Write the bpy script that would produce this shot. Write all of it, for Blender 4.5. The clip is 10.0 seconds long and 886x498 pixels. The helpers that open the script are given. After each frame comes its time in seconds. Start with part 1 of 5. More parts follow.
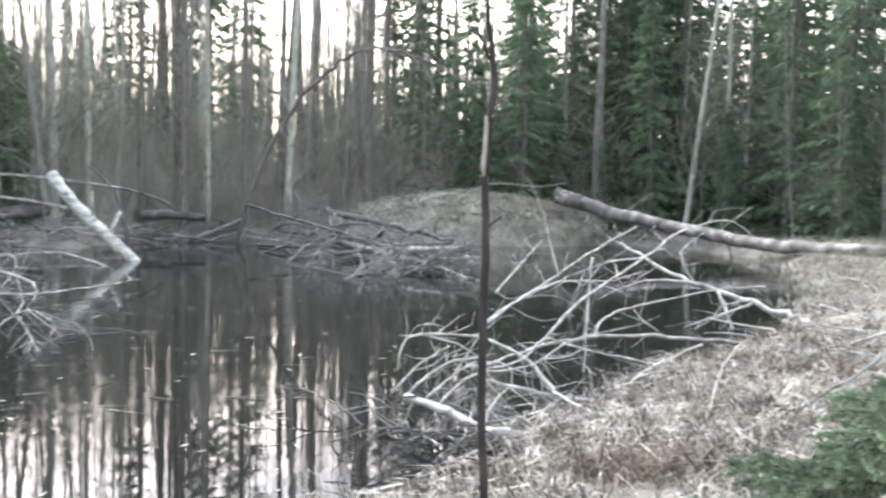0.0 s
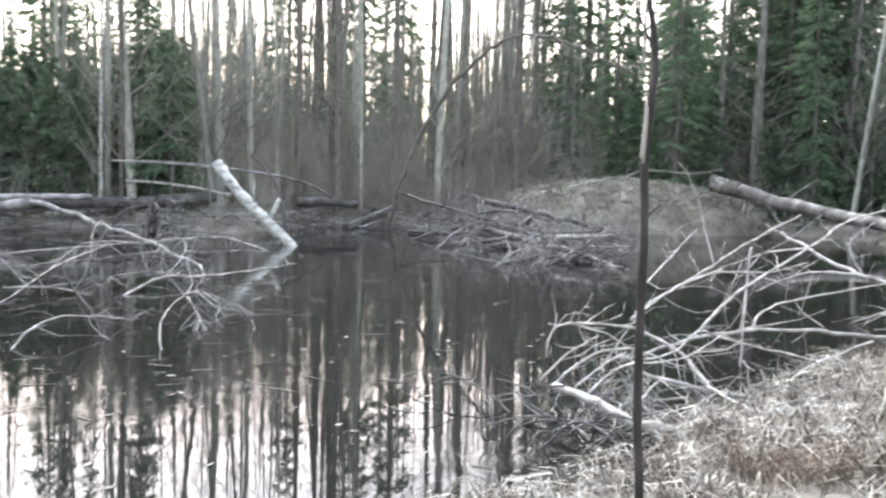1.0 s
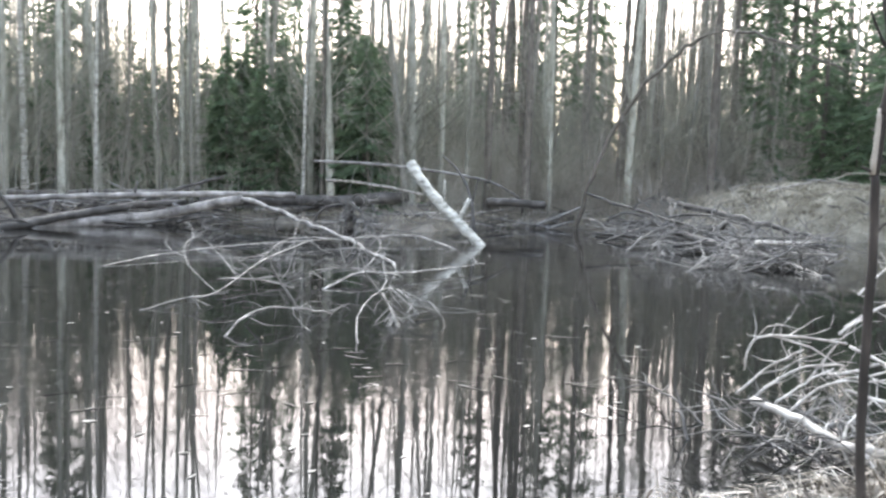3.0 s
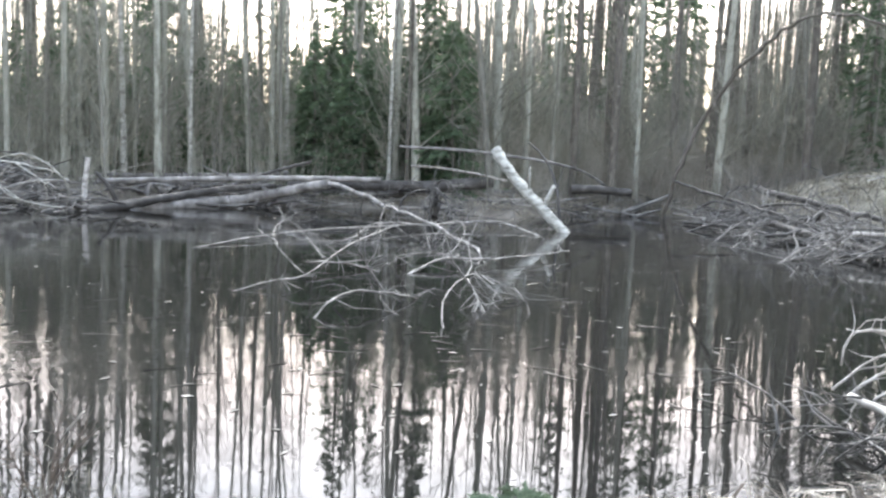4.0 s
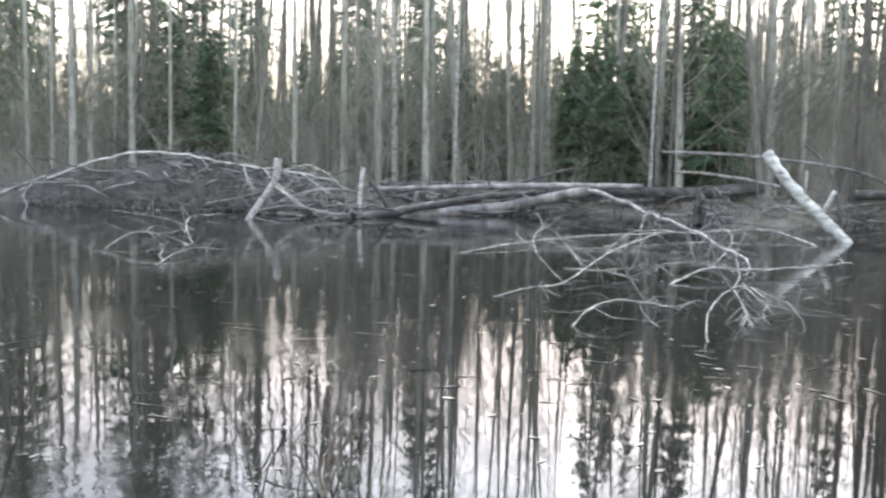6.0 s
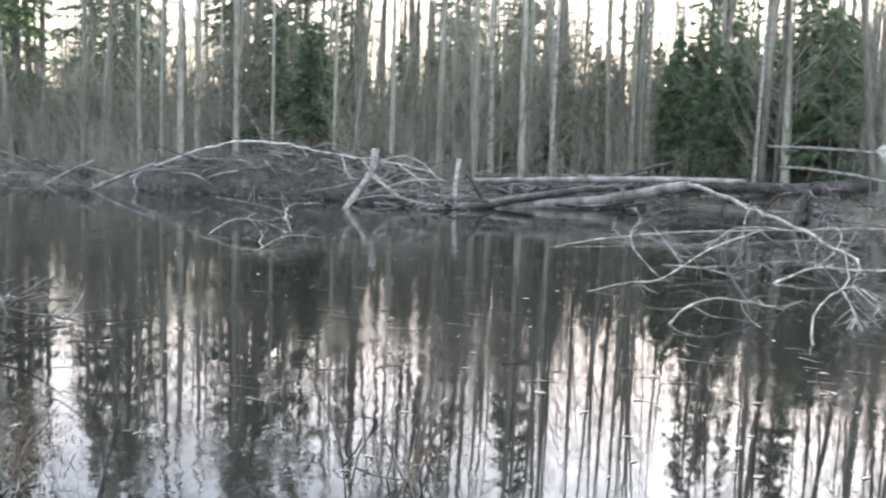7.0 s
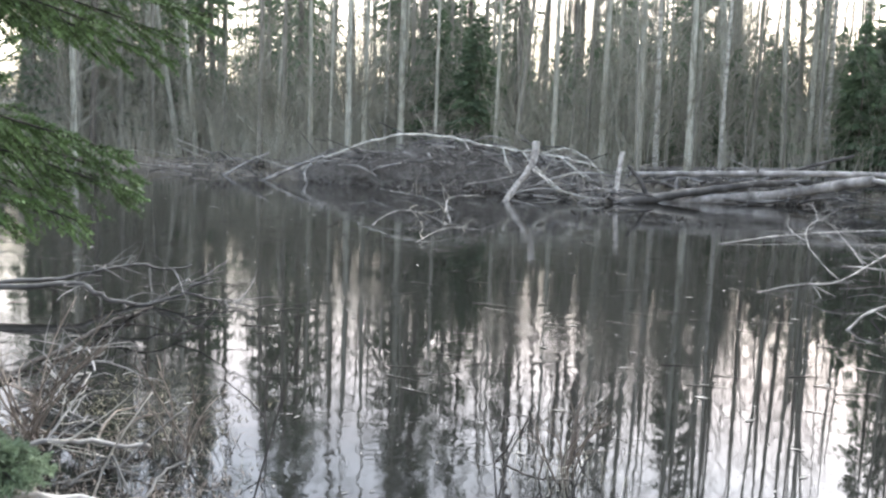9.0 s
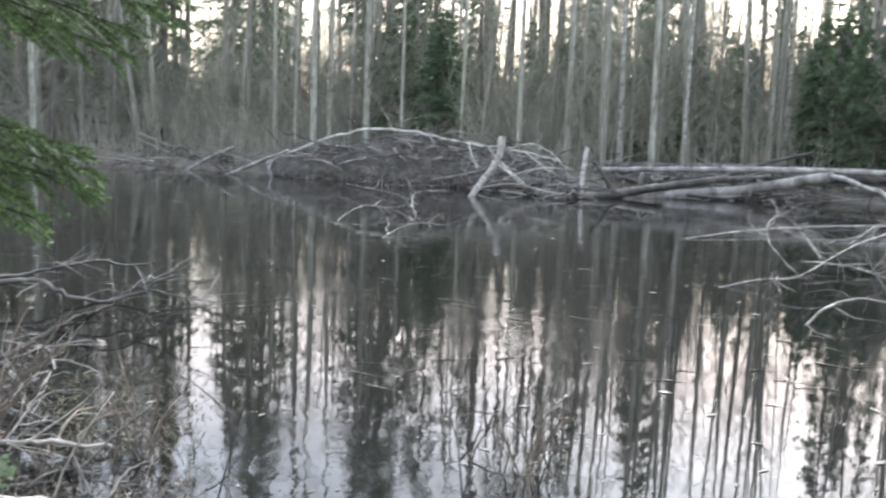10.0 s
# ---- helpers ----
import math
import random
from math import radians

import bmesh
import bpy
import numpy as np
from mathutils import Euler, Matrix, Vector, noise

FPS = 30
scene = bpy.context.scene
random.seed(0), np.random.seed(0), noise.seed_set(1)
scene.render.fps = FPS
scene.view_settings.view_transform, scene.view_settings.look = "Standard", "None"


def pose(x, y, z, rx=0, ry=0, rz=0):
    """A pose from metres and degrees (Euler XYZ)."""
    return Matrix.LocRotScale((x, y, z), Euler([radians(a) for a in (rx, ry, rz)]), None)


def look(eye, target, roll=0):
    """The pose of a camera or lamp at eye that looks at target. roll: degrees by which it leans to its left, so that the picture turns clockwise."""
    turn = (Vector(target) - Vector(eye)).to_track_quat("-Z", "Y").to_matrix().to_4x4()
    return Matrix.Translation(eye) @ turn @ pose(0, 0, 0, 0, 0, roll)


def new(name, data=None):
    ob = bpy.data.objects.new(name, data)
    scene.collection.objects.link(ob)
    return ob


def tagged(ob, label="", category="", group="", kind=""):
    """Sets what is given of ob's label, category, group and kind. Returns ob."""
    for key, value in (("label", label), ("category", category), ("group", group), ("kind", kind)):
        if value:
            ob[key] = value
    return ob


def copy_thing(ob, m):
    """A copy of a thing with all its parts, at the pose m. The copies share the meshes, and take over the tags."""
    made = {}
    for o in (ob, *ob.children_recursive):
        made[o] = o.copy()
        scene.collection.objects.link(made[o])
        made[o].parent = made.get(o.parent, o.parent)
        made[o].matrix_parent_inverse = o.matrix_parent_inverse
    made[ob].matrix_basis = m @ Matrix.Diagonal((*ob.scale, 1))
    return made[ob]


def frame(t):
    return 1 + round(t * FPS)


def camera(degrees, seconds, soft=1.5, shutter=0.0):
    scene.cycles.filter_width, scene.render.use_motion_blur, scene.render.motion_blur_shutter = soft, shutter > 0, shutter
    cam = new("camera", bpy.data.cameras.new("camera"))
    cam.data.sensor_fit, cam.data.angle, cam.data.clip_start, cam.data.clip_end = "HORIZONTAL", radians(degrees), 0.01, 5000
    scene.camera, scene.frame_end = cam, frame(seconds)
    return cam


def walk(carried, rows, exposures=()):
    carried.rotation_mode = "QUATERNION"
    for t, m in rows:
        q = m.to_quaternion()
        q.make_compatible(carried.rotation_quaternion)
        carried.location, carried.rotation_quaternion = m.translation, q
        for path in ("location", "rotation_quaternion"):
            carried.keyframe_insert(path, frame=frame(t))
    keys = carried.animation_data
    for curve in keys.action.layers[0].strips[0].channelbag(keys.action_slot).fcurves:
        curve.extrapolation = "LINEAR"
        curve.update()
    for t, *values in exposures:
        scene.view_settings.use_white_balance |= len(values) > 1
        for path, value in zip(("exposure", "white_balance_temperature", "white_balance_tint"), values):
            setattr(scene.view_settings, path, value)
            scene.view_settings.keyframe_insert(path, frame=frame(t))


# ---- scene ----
# A beaver pond in a spring forest at dusk. Water level is z = 0; the camera stands on the near bank.

# ---- camera ----
cam = camera(53.5, 10.0, soft=2.4, shutter=0.5)
# seconds, x, y, z, yaw, pitch, roll
PATH = [
    (0, 0.000, 0.000, 1.696, 0.01, -3.13, 1.27),
    (0.5, -0.011, -0.000, 1.694, 5.16, -3.14, 1.10),
    (1, -0.018, 0.007, 1.697, 9.56, -4.16, 1.25),
    (1.5, -0.024, -0.001, 1.702, 12.54, -4.38, 1.09),
    (2, -0.037, -0.009, 1.706, 15.61, -4.33, 0.62),
    (2.5, -0.049, -0.011, 1.711, 18.58, -4.26, 1.14),
    (4, -0.085, -0.076, 1.715, 26.98, -5.53, 2.18),
    (4.5, -0.103, -0.060, 1.715, 29.25, -6.23, 2.03),
    (5, -0.108, -0.051, 1.716, 33.92, -6.09, 1.87),
    (5.5, -0.099, -0.063, 1.723, 39.62, -5.73, 1.57),
    (6, -0.114, -0.047, 1.725, 43.80, -5.61, 1.35),
    (7.5, -0.157, -0.003, 1.720, 53.46, -6.73, 2.43),
    (8, -0.170, 0.017, 1.727, 57.37, -6.77, 2.62),
    (8.5, -0.167, 0.014, 1.728, 59.19, -6.49, 2.36),
    (9, -0.183, 0.030, 1.729, 60.36, -7.16, 1.96),
    (9.5, -0.195, 0.042, 1.729, 60.55, -8.08, 1.70),
    (10, -0.185, 0.033, 1.743, 58.11, -7.43, 2.21),
]
walk(cam, [(t, pose(x, y, z, 90 + p, 0, yaw) @ pose(0, 0, 0, 0, 0, r)) for t, x, y, z, yaw, p, r in PATH],
     exposures=[(0.0, 2.64, 6500, 7.5), (3.0, 2.64, 6500, 7.5), (4.6, 2.54, 6500, 7.5), (5.5, 2.56, 6500, 7.5), (7.5, 2.5, 6500, 7.5), (10.0, 2.46, 6500, 7.5)])

# ---- light: a thinly veiled evening sky, soft veiled sun beyond the far bank ----
SUN_ELEVATION, SUN_YAW = 50.0, 26.0
world = bpy.data.worlds.new("world")
scene.world = world
world.use_nodes = True
wn = world.node_tree.nodes
sky = wn.new("ShaderNodeTexSky")
sky.sky_type = "NISHITA"
sky.sun_disc = False
sky.sun_elevation = radians(SUN_ELEVATION)
sky.sun_rotation = radians(-SUN_YAW)
sky.dust_density = 3.0
wn["Background"].inputs["Strength"].default_value = 0.15
# thin high cloud takes most of the blue out of the sky
veil = wn.new("ShaderNodeHueSaturation")
veil.inputs["Saturation"].default_value = 0.5
world.node_tree.links.new(sky.outputs["Color"], veil.inputs["Color"])
# evening colour: cream and rose low over the horizon, cool white higher up, with soft streaks of cloud
sky_at, height, dusk = wn.new("ShaderNodeTexCoord"), wn.new("ShaderNodeSeparateXYZ"), wn.new("ShaderNodeValToRGB")
world.node_tree.links.new(sky_at.outputs["Generated"], height.inputs[0])
world.node_tree.links.new(height.outputs["Z"], dusk.inputs["Fac"])
for _ in range(3):
    dusk.color_ramp.elements.new(0.5)
for e, (p, c) in zip(dusk.color_ramp.elements, [(0.0, (1.12, 1.0, 0.86)), (0.12, (1.2, 1.01, 0.85)), (0.25, (1.16, 1.0, 0.93)), (0.36, (1.0, 1.0, 1.03)), (0.6, (0.94, 1.0, 1.06))]):
    e.position, e.color = p, (*c, 1)
cloud, cloud_size, cloud_light, tint, lit = wn.new("ShaderNodeTexNoise"), wn.new("ShaderNodeMapping"), wn.new("ShaderNodeMapRange"), wn.new("ShaderNodeMix"), wn.new("ShaderNodeVectorMath")
cloud_size.inputs["Scale"].default_value = (1.5, 1.5, 6.0)
cloud.inputs["Scale"].default_value, cloud.inputs["Detail"].default_value = 2.2, 5.0
cloud_light.inputs["From Min"].default_value, cloud_light.inputs["From Max"].default_value = 0.35, 0.65
cloud_light.inputs["To Min"].default_value, cloud_light.inputs["To Max"].default_value = 0.8, 1.25
tint.data_type, tint.blend_type = "RGBA", "MULTIPLY"
tint.inputs["Factor"].default_value = 1.0
lit.operation = "SCALE"
for a, b in ((sky_at.outputs["Generated"], cloud_size.inputs["Vector"]), (cloud_size.outputs["Vector"], cloud.inputs["Vector"]), (cloud.outputs["Fac"], cloud_light.inputs["Value"]),
             (veil.outputs["Color"], tint.inputs["A"]), (dusk.outputs["Color"], tint.inputs["B"]), (tint.outputs["Result"], lit.inputs[0]), (cloud_light.outputs["Result"], lit.inputs["Scale"]),
             (lit.outputs["Vector"], wn["Background"].inputs["Color"])):
    world.node_tree.links.new(a, b)
sun = new("sun", bpy.data.lights.new("sun", "SUN"))
sun.data.energy, sun.data.angle, sun.data.color = 0.5, radians(20), (1.0, 0.95, 0.88)
sun.matrix_world = look((0, 0, 60), (60 * math.sin(radians(SUN_YAW)), -60 * math.cos(radians(SUN_YAW)), 60 - 60 * math.tan(radians(SUN_ELEVATION))))


# ---- materials ----
def material(name, stops, scale=4.0, stretch=(1, 1, 1), rough=0.85, bump=0.3, fine=30.0, spread=0.25, detail=6.0, random_value=0.25, bump_distance=0.02, thin=0.0):
    """Base colour from a noise ramp over object space, a finer grain on top and a random shift from object to object."""
    m = bpy.data.materials.new(name)
    m.use_nodes = True
    n, l = m.node_tree.nodes, m.node_tree.links
    b = n["Principled BSDF"]
    tc, mp = n.new("ShaderNodeTexCoord"), n.new("ShaderNodeMapping")
    mp.inputs["Scale"].default_value = stretch
    l.new(tc.outputs["Object"], mp.inputs["Vector"])
    big, small = n.new("ShaderNodeTexNoise"), n.new("ShaderNodeTexNoise")
    big.inputs["Scale"].default_value, big.inputs["Detail"].default_value = scale, detail
    small.inputs["Scale"].default_value, small.inputs["Detail"].default_value = fine, 4.0
    l.new(mp.outputs["Vector"], big.inputs["Vector"])
    l.new(mp.outputs["Vector"], small.inputs["Vector"])
    ramp = n.new("ShaderNodeValToRGB")
    e = ramp.color_ramp.elements
    while len(e) < len(stops):
        e.new(0.5)
    for i, (p, c) in enumerate(stops):
        e[i].position, e[i].color = p, (*c, 1)
    l.new(big.outputs["Fac"], ramp.inputs["Fac"])
    info, island = n.new("ShaderNodeObjectInfo"), n.new("ShaderNodeNewGeometry")
    mix = n.new("ShaderNodeMix")
    mix.data_type, mix.blend_type = "RGBA", "OVERLAY"
    mix.inputs["Factor"].default_value = spread
    l.new(ramp.outputs["Color"], mix.inputs["A"])
    l.new(small.outputs["Fac"], mix.inputs["B"])
    hsv = n.new("ShaderNodeHueSaturation")
    add = n.new("ShaderNodeMath")
    add.operation = "ADD"
    l.new(info.outputs["Random"], add.inputs[0])
    l.new(island.outputs["Random Per Island"], add.inputs[1])
    rng = n.new("ShaderNodeMapRange")
    rng.inputs["From Max"].default_value = 2.0
    rng.inputs["To Min"].default_value, rng.inputs["To Max"].default_value = 1 - random_value, 1 + random_value
    l.new(add.outputs[0], rng.inputs["Value"])
    l.new(rng.outputs["Result"], hsv.inputs["Value"])
    l.new(mix.outputs["Result"], hsv.inputs["Color"])
    l.new(hsv.outputs["Color"], b.inputs["Base Color"])
    b.inputs["Roughness"].default_value = rough
    b.inputs["Specular IOR Level"].default_value = 0.25
    if bump:
        bp = n.new("ShaderNodeBump")
        bp.inputs["Strength"].default_value, bp.inputs["Distance"].default_value = bump, bump_distance
        l.new(small.outputs["Fac"], bp.inputs["Height"])
        l.new(bp.outputs["Normal"], b.inputs["Normal"])
    if thin:
        # sprays and blades let some light through
        tr, both = n.new("ShaderNodeBsdfTranslucent"), n.new("ShaderNodeMixShader")
        both.inputs["Fac"].default_value = thin
        l.new(hsv.outputs["Color"], tr.inputs["Color"])
        l.new(b.outputs["BSDF"], both.inputs[1])
        l.new(tr.outputs["BSDF"], both.inputs[2])
        l.new(both.outputs["Shader"], n["Material Output"].inputs["Surface"])
    return m


M_BARK = material("grey_bark", [(0.3, (0.115, 0.112, 0.096)), (0.55, (0.215, 0.211, 0.184)), (0.75, (0.30, 0.297, 0.262))], 3, (3, 3, 0.7), fine=16)
M_PINE = material("pine_bark", [(0.3, (0.08, 0.074, 0.065)), (0.6, (0.15, 0.139, 0.122)), (0.8, (0.21, 0.196, 0.175))], 4, (3, 3, 0.8), fine=18, bump=0.6)
M_PALE = material("pale_aspen_bark", [(0.3, (0.2, 0.203, 0.172)), (0.5, (0.34, 0.346, 0.3)), (0.75, (0.46, 0.466, 0.415))], 3, (2, 2, 0.8), fine=14)
M_BIRCH = material("birch_bark", [(0.27, (0.10, 0.095, 0.085)), (0.45, (0.34, 0.34, 0.31)), (0.8, (0.58, 0.58, 0.54))], 3.2, (1.2, 1.2, 2.6), fine=22)
M_TWIG = material("grey_twigs", [(0.3, (0.20, 0.187, 0.162)), (0.7, (0.39, 0.37, 0.325))], 3, fine=20, bump=0)
M_CROWN = material("lichened_twigs", [(0.3, (0.148, 0.147, 0.117)), (0.7, (0.34, 0.339, 0.288))], 0.5, fine=4, bump=0, random_value=0.35)
M_TWIG_WET = material("drowned_twigs", [(0.3, (0.10, 0.096, 0.09)), (0.7, (0.27, 0.26, 0.245))], 3, fine=20, bump=0)
M_TWIG_BROWN = material("brown_twigs", [(0.3, (0.085, 0.07, 0.058)), (0.7, (0.19, 0.16, 0.135))], 3, fine=20, bump=0)
M_DEAD = material("silvered_deadwood", [(0.3, (0.19, 0.178, 0.162)), (0.5, (0.37, 0.352, 0.326)), (0.72, (0.57, 0.55, 0.515))], 5, (1.5, 1.5, 1.5), fine=40, bump=0.25, bump_distance=0.005)
M_LOG = material("weathered_log", [(0.3, (0.085, 0.08, 0.076)), (0.5, (0.20, 0.193, 0.185)), (0.75, (0.38, 0.37, 0.355))], 2.2, (1.2, 1.2, 1.2), fine=25, bump=0.4)
M_PINE_LOG = material("barkless_pine_log", [(0.36, (0.075, 0.068, 0.062)), (0.52, (0.19, 0.176, 0.162)), (0.7, (0.45, 0.435, 0.415))], 1.6, (1, 1, 1), fine=18, bump=0.5)
M_WET = material("dark_wet_wood", [(0.3, (0.034, 0.032, 0.030)), (0.6, (0.09, 0.086, 0.082)), (0.8, (0.19, 0.183, 0.175))], 3, fine=25, rough=0.6)
M_STEM = material("sapling_bark", [(0.3, (0.015, 0.013, 0.012)), (0.6, (0.036, 0.031, 0.028)), (0.8, (0.066, 0.057, 0.051))], 14, (1, 1, 0.5), fine=90, bump_distance=0.002)
M_PEELED = material("peeled_wood", [(0.3, (0.19, 0.172, 0.148)), (0.7, (0.33, 0.308, 0.274))], 20, (1, 1, 0.3), fine=90, bump_distance=0.002)
M_NEEDLE = material("spruce_needles", [(0.3, (0.07, 0.105, 0.066)), (0.55, (0.115, 0.165, 0.1)), (0.8, (0.165, 0.215, 0.135))], 1.2, fine=8, bump=0, rough=0.75, random_value=0.45, thin=0.45)
M_NEEDLE_FRESH = material("near_spruce_needles", [(0.3, (0.06, 0.1, 0.036)), (0.55, (0.1, 0.16, 0.06)), (0.8, (0.155, 0.22, 0.088))], 3, fine=20, bump=0, rough=0.6, random_value=0.4)
M_FAR = material("far_conifer", [(0.3, (0.078, 0.1, 0.074)), (0.6, (0.12, 0.145, 0.106)), (0.8, (0.16, 0.182, 0.138))], 0.6, fine=4, bump=0, random_value=0.4, thin=0.4)
M_STRAW = material("dead_grass", [(0.34, (0.06, 0.05, 0.04)), (0.5, (0.2, 0.178, 0.15)), (0.68, (0.48, 0.447, 0.396))], 5, fine=20, bump=0, rough=0.9, random_value=0.6)
M_RUST = material("rusty_leaves", [(0.3, (0.115, 0.088, 0.068)), (0.7, (0.27, 0.21, 0.165))], 5, fine=30, bump=0, random_value=0.4)
M_SEDGE = material("far_bank_grass", [(0.3, (0.15, 0.137, 0.108)), (0.55, (0.27, 0.253, 0.207)), (0.8, (0.39, 0.372, 0.315))], 1.0, fine=10, bump=0, random_value=0.4)
M_GROUND = material("forest_floor", [(0.28, (0.075, 0.066, 0.054)), (0.5, (0.155, 0.141, 0.12)), (0.72, (0.27, 0.25, 0.217))], 0.9, fine=14, bump=0.9, bump_distance=0.06)
M_LODGE = material("lodge_earth", [(0.3, (0.13, 0.12, 0.095)), (0.5, (0.26, 0.245, 0.20)), (0.75, (0.40, 0.38, 0.32))], 1.3, fine=12, bump=0.9, bump_distance=0.08)
M_FLOAT = material("floating_litter", [(0.3, (0.08, 0.074, 0.064)), (0.7, (0.25, 0.238, 0.215))], 3, fine=20, bump=0, rough=0.7, random_value=0.5)

M_DROWNED = material("drowned_deadwood", [(0.3, (0.10, 0.095, 0.088)), (0.5, (0.24, 0.23, 0.212)), (0.74, (0.47, 0.455, 0.425))], 4, fine=40, bump=0.25, bump_distance=0.005)
M_MUD = material("black_mud", [(0.3, (0.028, 0.025, 0.022)), (0.55, (0.06, 0.053, 0.046)), (0.8, (0.115, 0.102, 0.088))], 3, fine=18, bump=0.8, bump_distance=0.05, rough=0.7)
M_MOSS = material("drowned_moss", [(0.3, (0.06, 0.055, 0.036)), (0.55, (0.125, 0.115, 0.078)), (0.8, (0.21, 0.195, 0.145))], 4, fine=30, bump=0, random_value=0.4)
M_SEEDLING = material("seedling_needles", [(0.3, (0.09, 0.128, 0.082)), (0.55, (0.15, 0.198, 0.127)), (0.8, (0.205, 0.25, 0.165))], 3, fine=20, bump=0, rough=0.7, random_value=0.4, thin=0.3)


def water_material():
    m = bpy.data.materials.new("pond_water")
    m.use_nodes = True
    n, l = m.node_tree.nodes, m.node_tree.links
    b = n["Principled BSDF"]
    b.inputs["Base Color"].default_value = (0.009, 0.009, 0.0085, 1)
    b.inputs["Roughness"].default_value = 0.02
    b.inputs["IOR"].default_value = 1.34
    tc = n.new("ShaderNodeTexCoord")
    wave, swell = n.new("ShaderNodeTexNoise"), n.new("ShaderNodeTexNoise")
    wave.inputs["Scale"].default_value, wave.inputs["Detail"].default_value = 4.2, 2.0
    swell.inputs["Scale"].default_value, swell.inputs["Detail"].default_value = 0.35, 2.0
    fine = n.new("ShaderNodeTexNoise")
    fine.inputs["Scale"].default_value, fine.inputs["Detail"].default_value = 17.0, 2.0
    l.new(tc.outputs["Object"], fine.inputs["Vector"])
    both = n.new("ShaderNodeMath")
    both.operation = "MULTIPLY_ADD"
    both.inputs[1].default_value = 0.26
    l.new(fine.outputs["Fac"], both.inputs[0])
    l.new(wave.outputs["Fac"], both.inputs[2])
    l.new(tc.outputs["Object"], wave.inputs["Vector"])
    l.new(tc.outputs["Object"], swell.inputs["Vector"])
    amp = n.new("ShaderNodeMapRange")
    amp.inputs["From Min"].default_value, amp.inputs["From Max"].default_value = 0.46, 0.72
    amp.inputs["To Min"].default_value, amp.inputs["To Max"].default_value = 0.12, 1.6
    l.new(swell.outputs["Fac"], amp.inputs["Value"])
    # the near bank shelters the water; the evening air ruffles the open pond
    reach, lee = n.new("ShaderNodeVectorMath"), n.new("ShaderNodeMapRange")
    reach.operation = "LENGTH"
    l.new(tc.outputs["Object"], reach.inputs[0])
    lee.inputs["From Min"].default_value, lee.inputs["From Max"].default_value = 5.0, 12.0
    lee.inputs["To Min"].default_value, lee.inputs["To Max"].default_value = 0.6, 1.3
    l.new(reach.outputs["Value"], lee.inputs["Value"])
    wind, mul = n.new("ShaderNodeMath"), n.new("ShaderNodeMath")
    wind.operation = mul.operation = "MULTIPLY"
    l.new(amp.outputs["Result"], wind.inputs[0])
    l.new(lee.outputs["Result"], wind.inputs[1])
    l.new(both.outputs[0], mul.inputs[0])
    l.new(wind.outputs[0], mul.inputs[1])
    bp = n.new("ShaderNodeBump")
    bp.inputs["Strength"].default_value, bp.inputs["Distance"].default_value = 0.10, 0.034
    l.new(mul.outputs[0], bp.inputs["Height"])
    l.new(bp.outputs["Normal"], b.inputs["Normal"])
    return m


M_WATER = water_material()


# ---- building helpers ----
class Shape:
    """Collects tubes and blades and turns them into one mesh."""

    def __init__(self):
        self.v, self.f = [], []

    def tube(self, pts, r0, r1, sides=6, tip=False, rough=0.0, rng=random):
        """A round bar through pts that tapers from r0 to r1."""
        pts = [Vector(p) for p in pts]
        n, base = len(pts), len(self.v)
        side = None
        for i, p in enumerate(pts):
            along = (pts[min(i + 1, n - 1)] - pts[max(i - 1, 0)]).normalized()
            if side is None:
                side = along.orthogonal().normalized()
            side = (side - along * side.dot(along)).normalized()
            up = along.cross(side)
            r = r0 + (r1 - r0) * i / (n - 1)
            for k in range(sides):
                a = 2 * math.pi * k / sides
                s = r * (1 + (rng.uniform(-rough, rough) if rough else 0))
                self.v.append(p + side * (math.cos(a) * s) + up * (math.sin(a) * s))
        for i in range(n - 1):
            for k in range(sides):
                a, b = base + i * sides + k, base + i * sides + (k + 1) % sides
                self.f.append((a, b, b + sides, a + sides))
        self.f.append(tuple(range(base, base + sides))[::-1])
        last = base + (n - 1) * sides
        self.f.append(tuple(range(last, last + sides)))

    def twig(self, a, b, r):
        """A cheap three-sided tapering twig from a to b."""
        a, b = Vector(a), Vector(b)
        along = (b - a).normalized()
        s = along.orthogonal().normalized() * r
        u = along.cross(s)
        i = len(self.v)
        self.v += [a + s, a - s * 0.5 + u * 0.87, a - s * 0.5 - u * 0.87, b]
        self.f += [(i, i + 1, i + 3), (i + 1, i + 2, i + 3), (i + 2, i, i + 3)]

    def blade(self, a, b, across):
        """A narrow leaf or needle spray from a to b, widest in its middle."""
        a, b, c = Vector(a), Vector(b), Vector(across)
        i, mid = len(self.v), a.lerp(b, 0.45)
        self.v += [a, mid + c, b, mid - c]
        self.f.append((i, i + 1, i + 2, i + 3))

    def strip(self, pts, width):
        """A bent grass blade through pts."""
        i, n = len(self.v), len(pts)
        for k, p in enumerate(pts):
            p = Vector(p)
            w = width * (1 - 0.9 * k / (n - 1))
            self.v += [p + w, p - w]
        for k in range(n - 1):
            j = i + 2 * k
            self.f.append((j, j + 1, j + 3, j + 2))

    def mesh(self, name, mat, smooth=False):
        me = bpy.data.meshes.new(name)
        me.from_pydata([tuple(p) for p in self.v], [], self.f)
        me.materials.append(mat)
        if smooth:
            me.polygons.foreach_set("use_smooth", [True] * len(me.polygons))
        me.update()
        return me


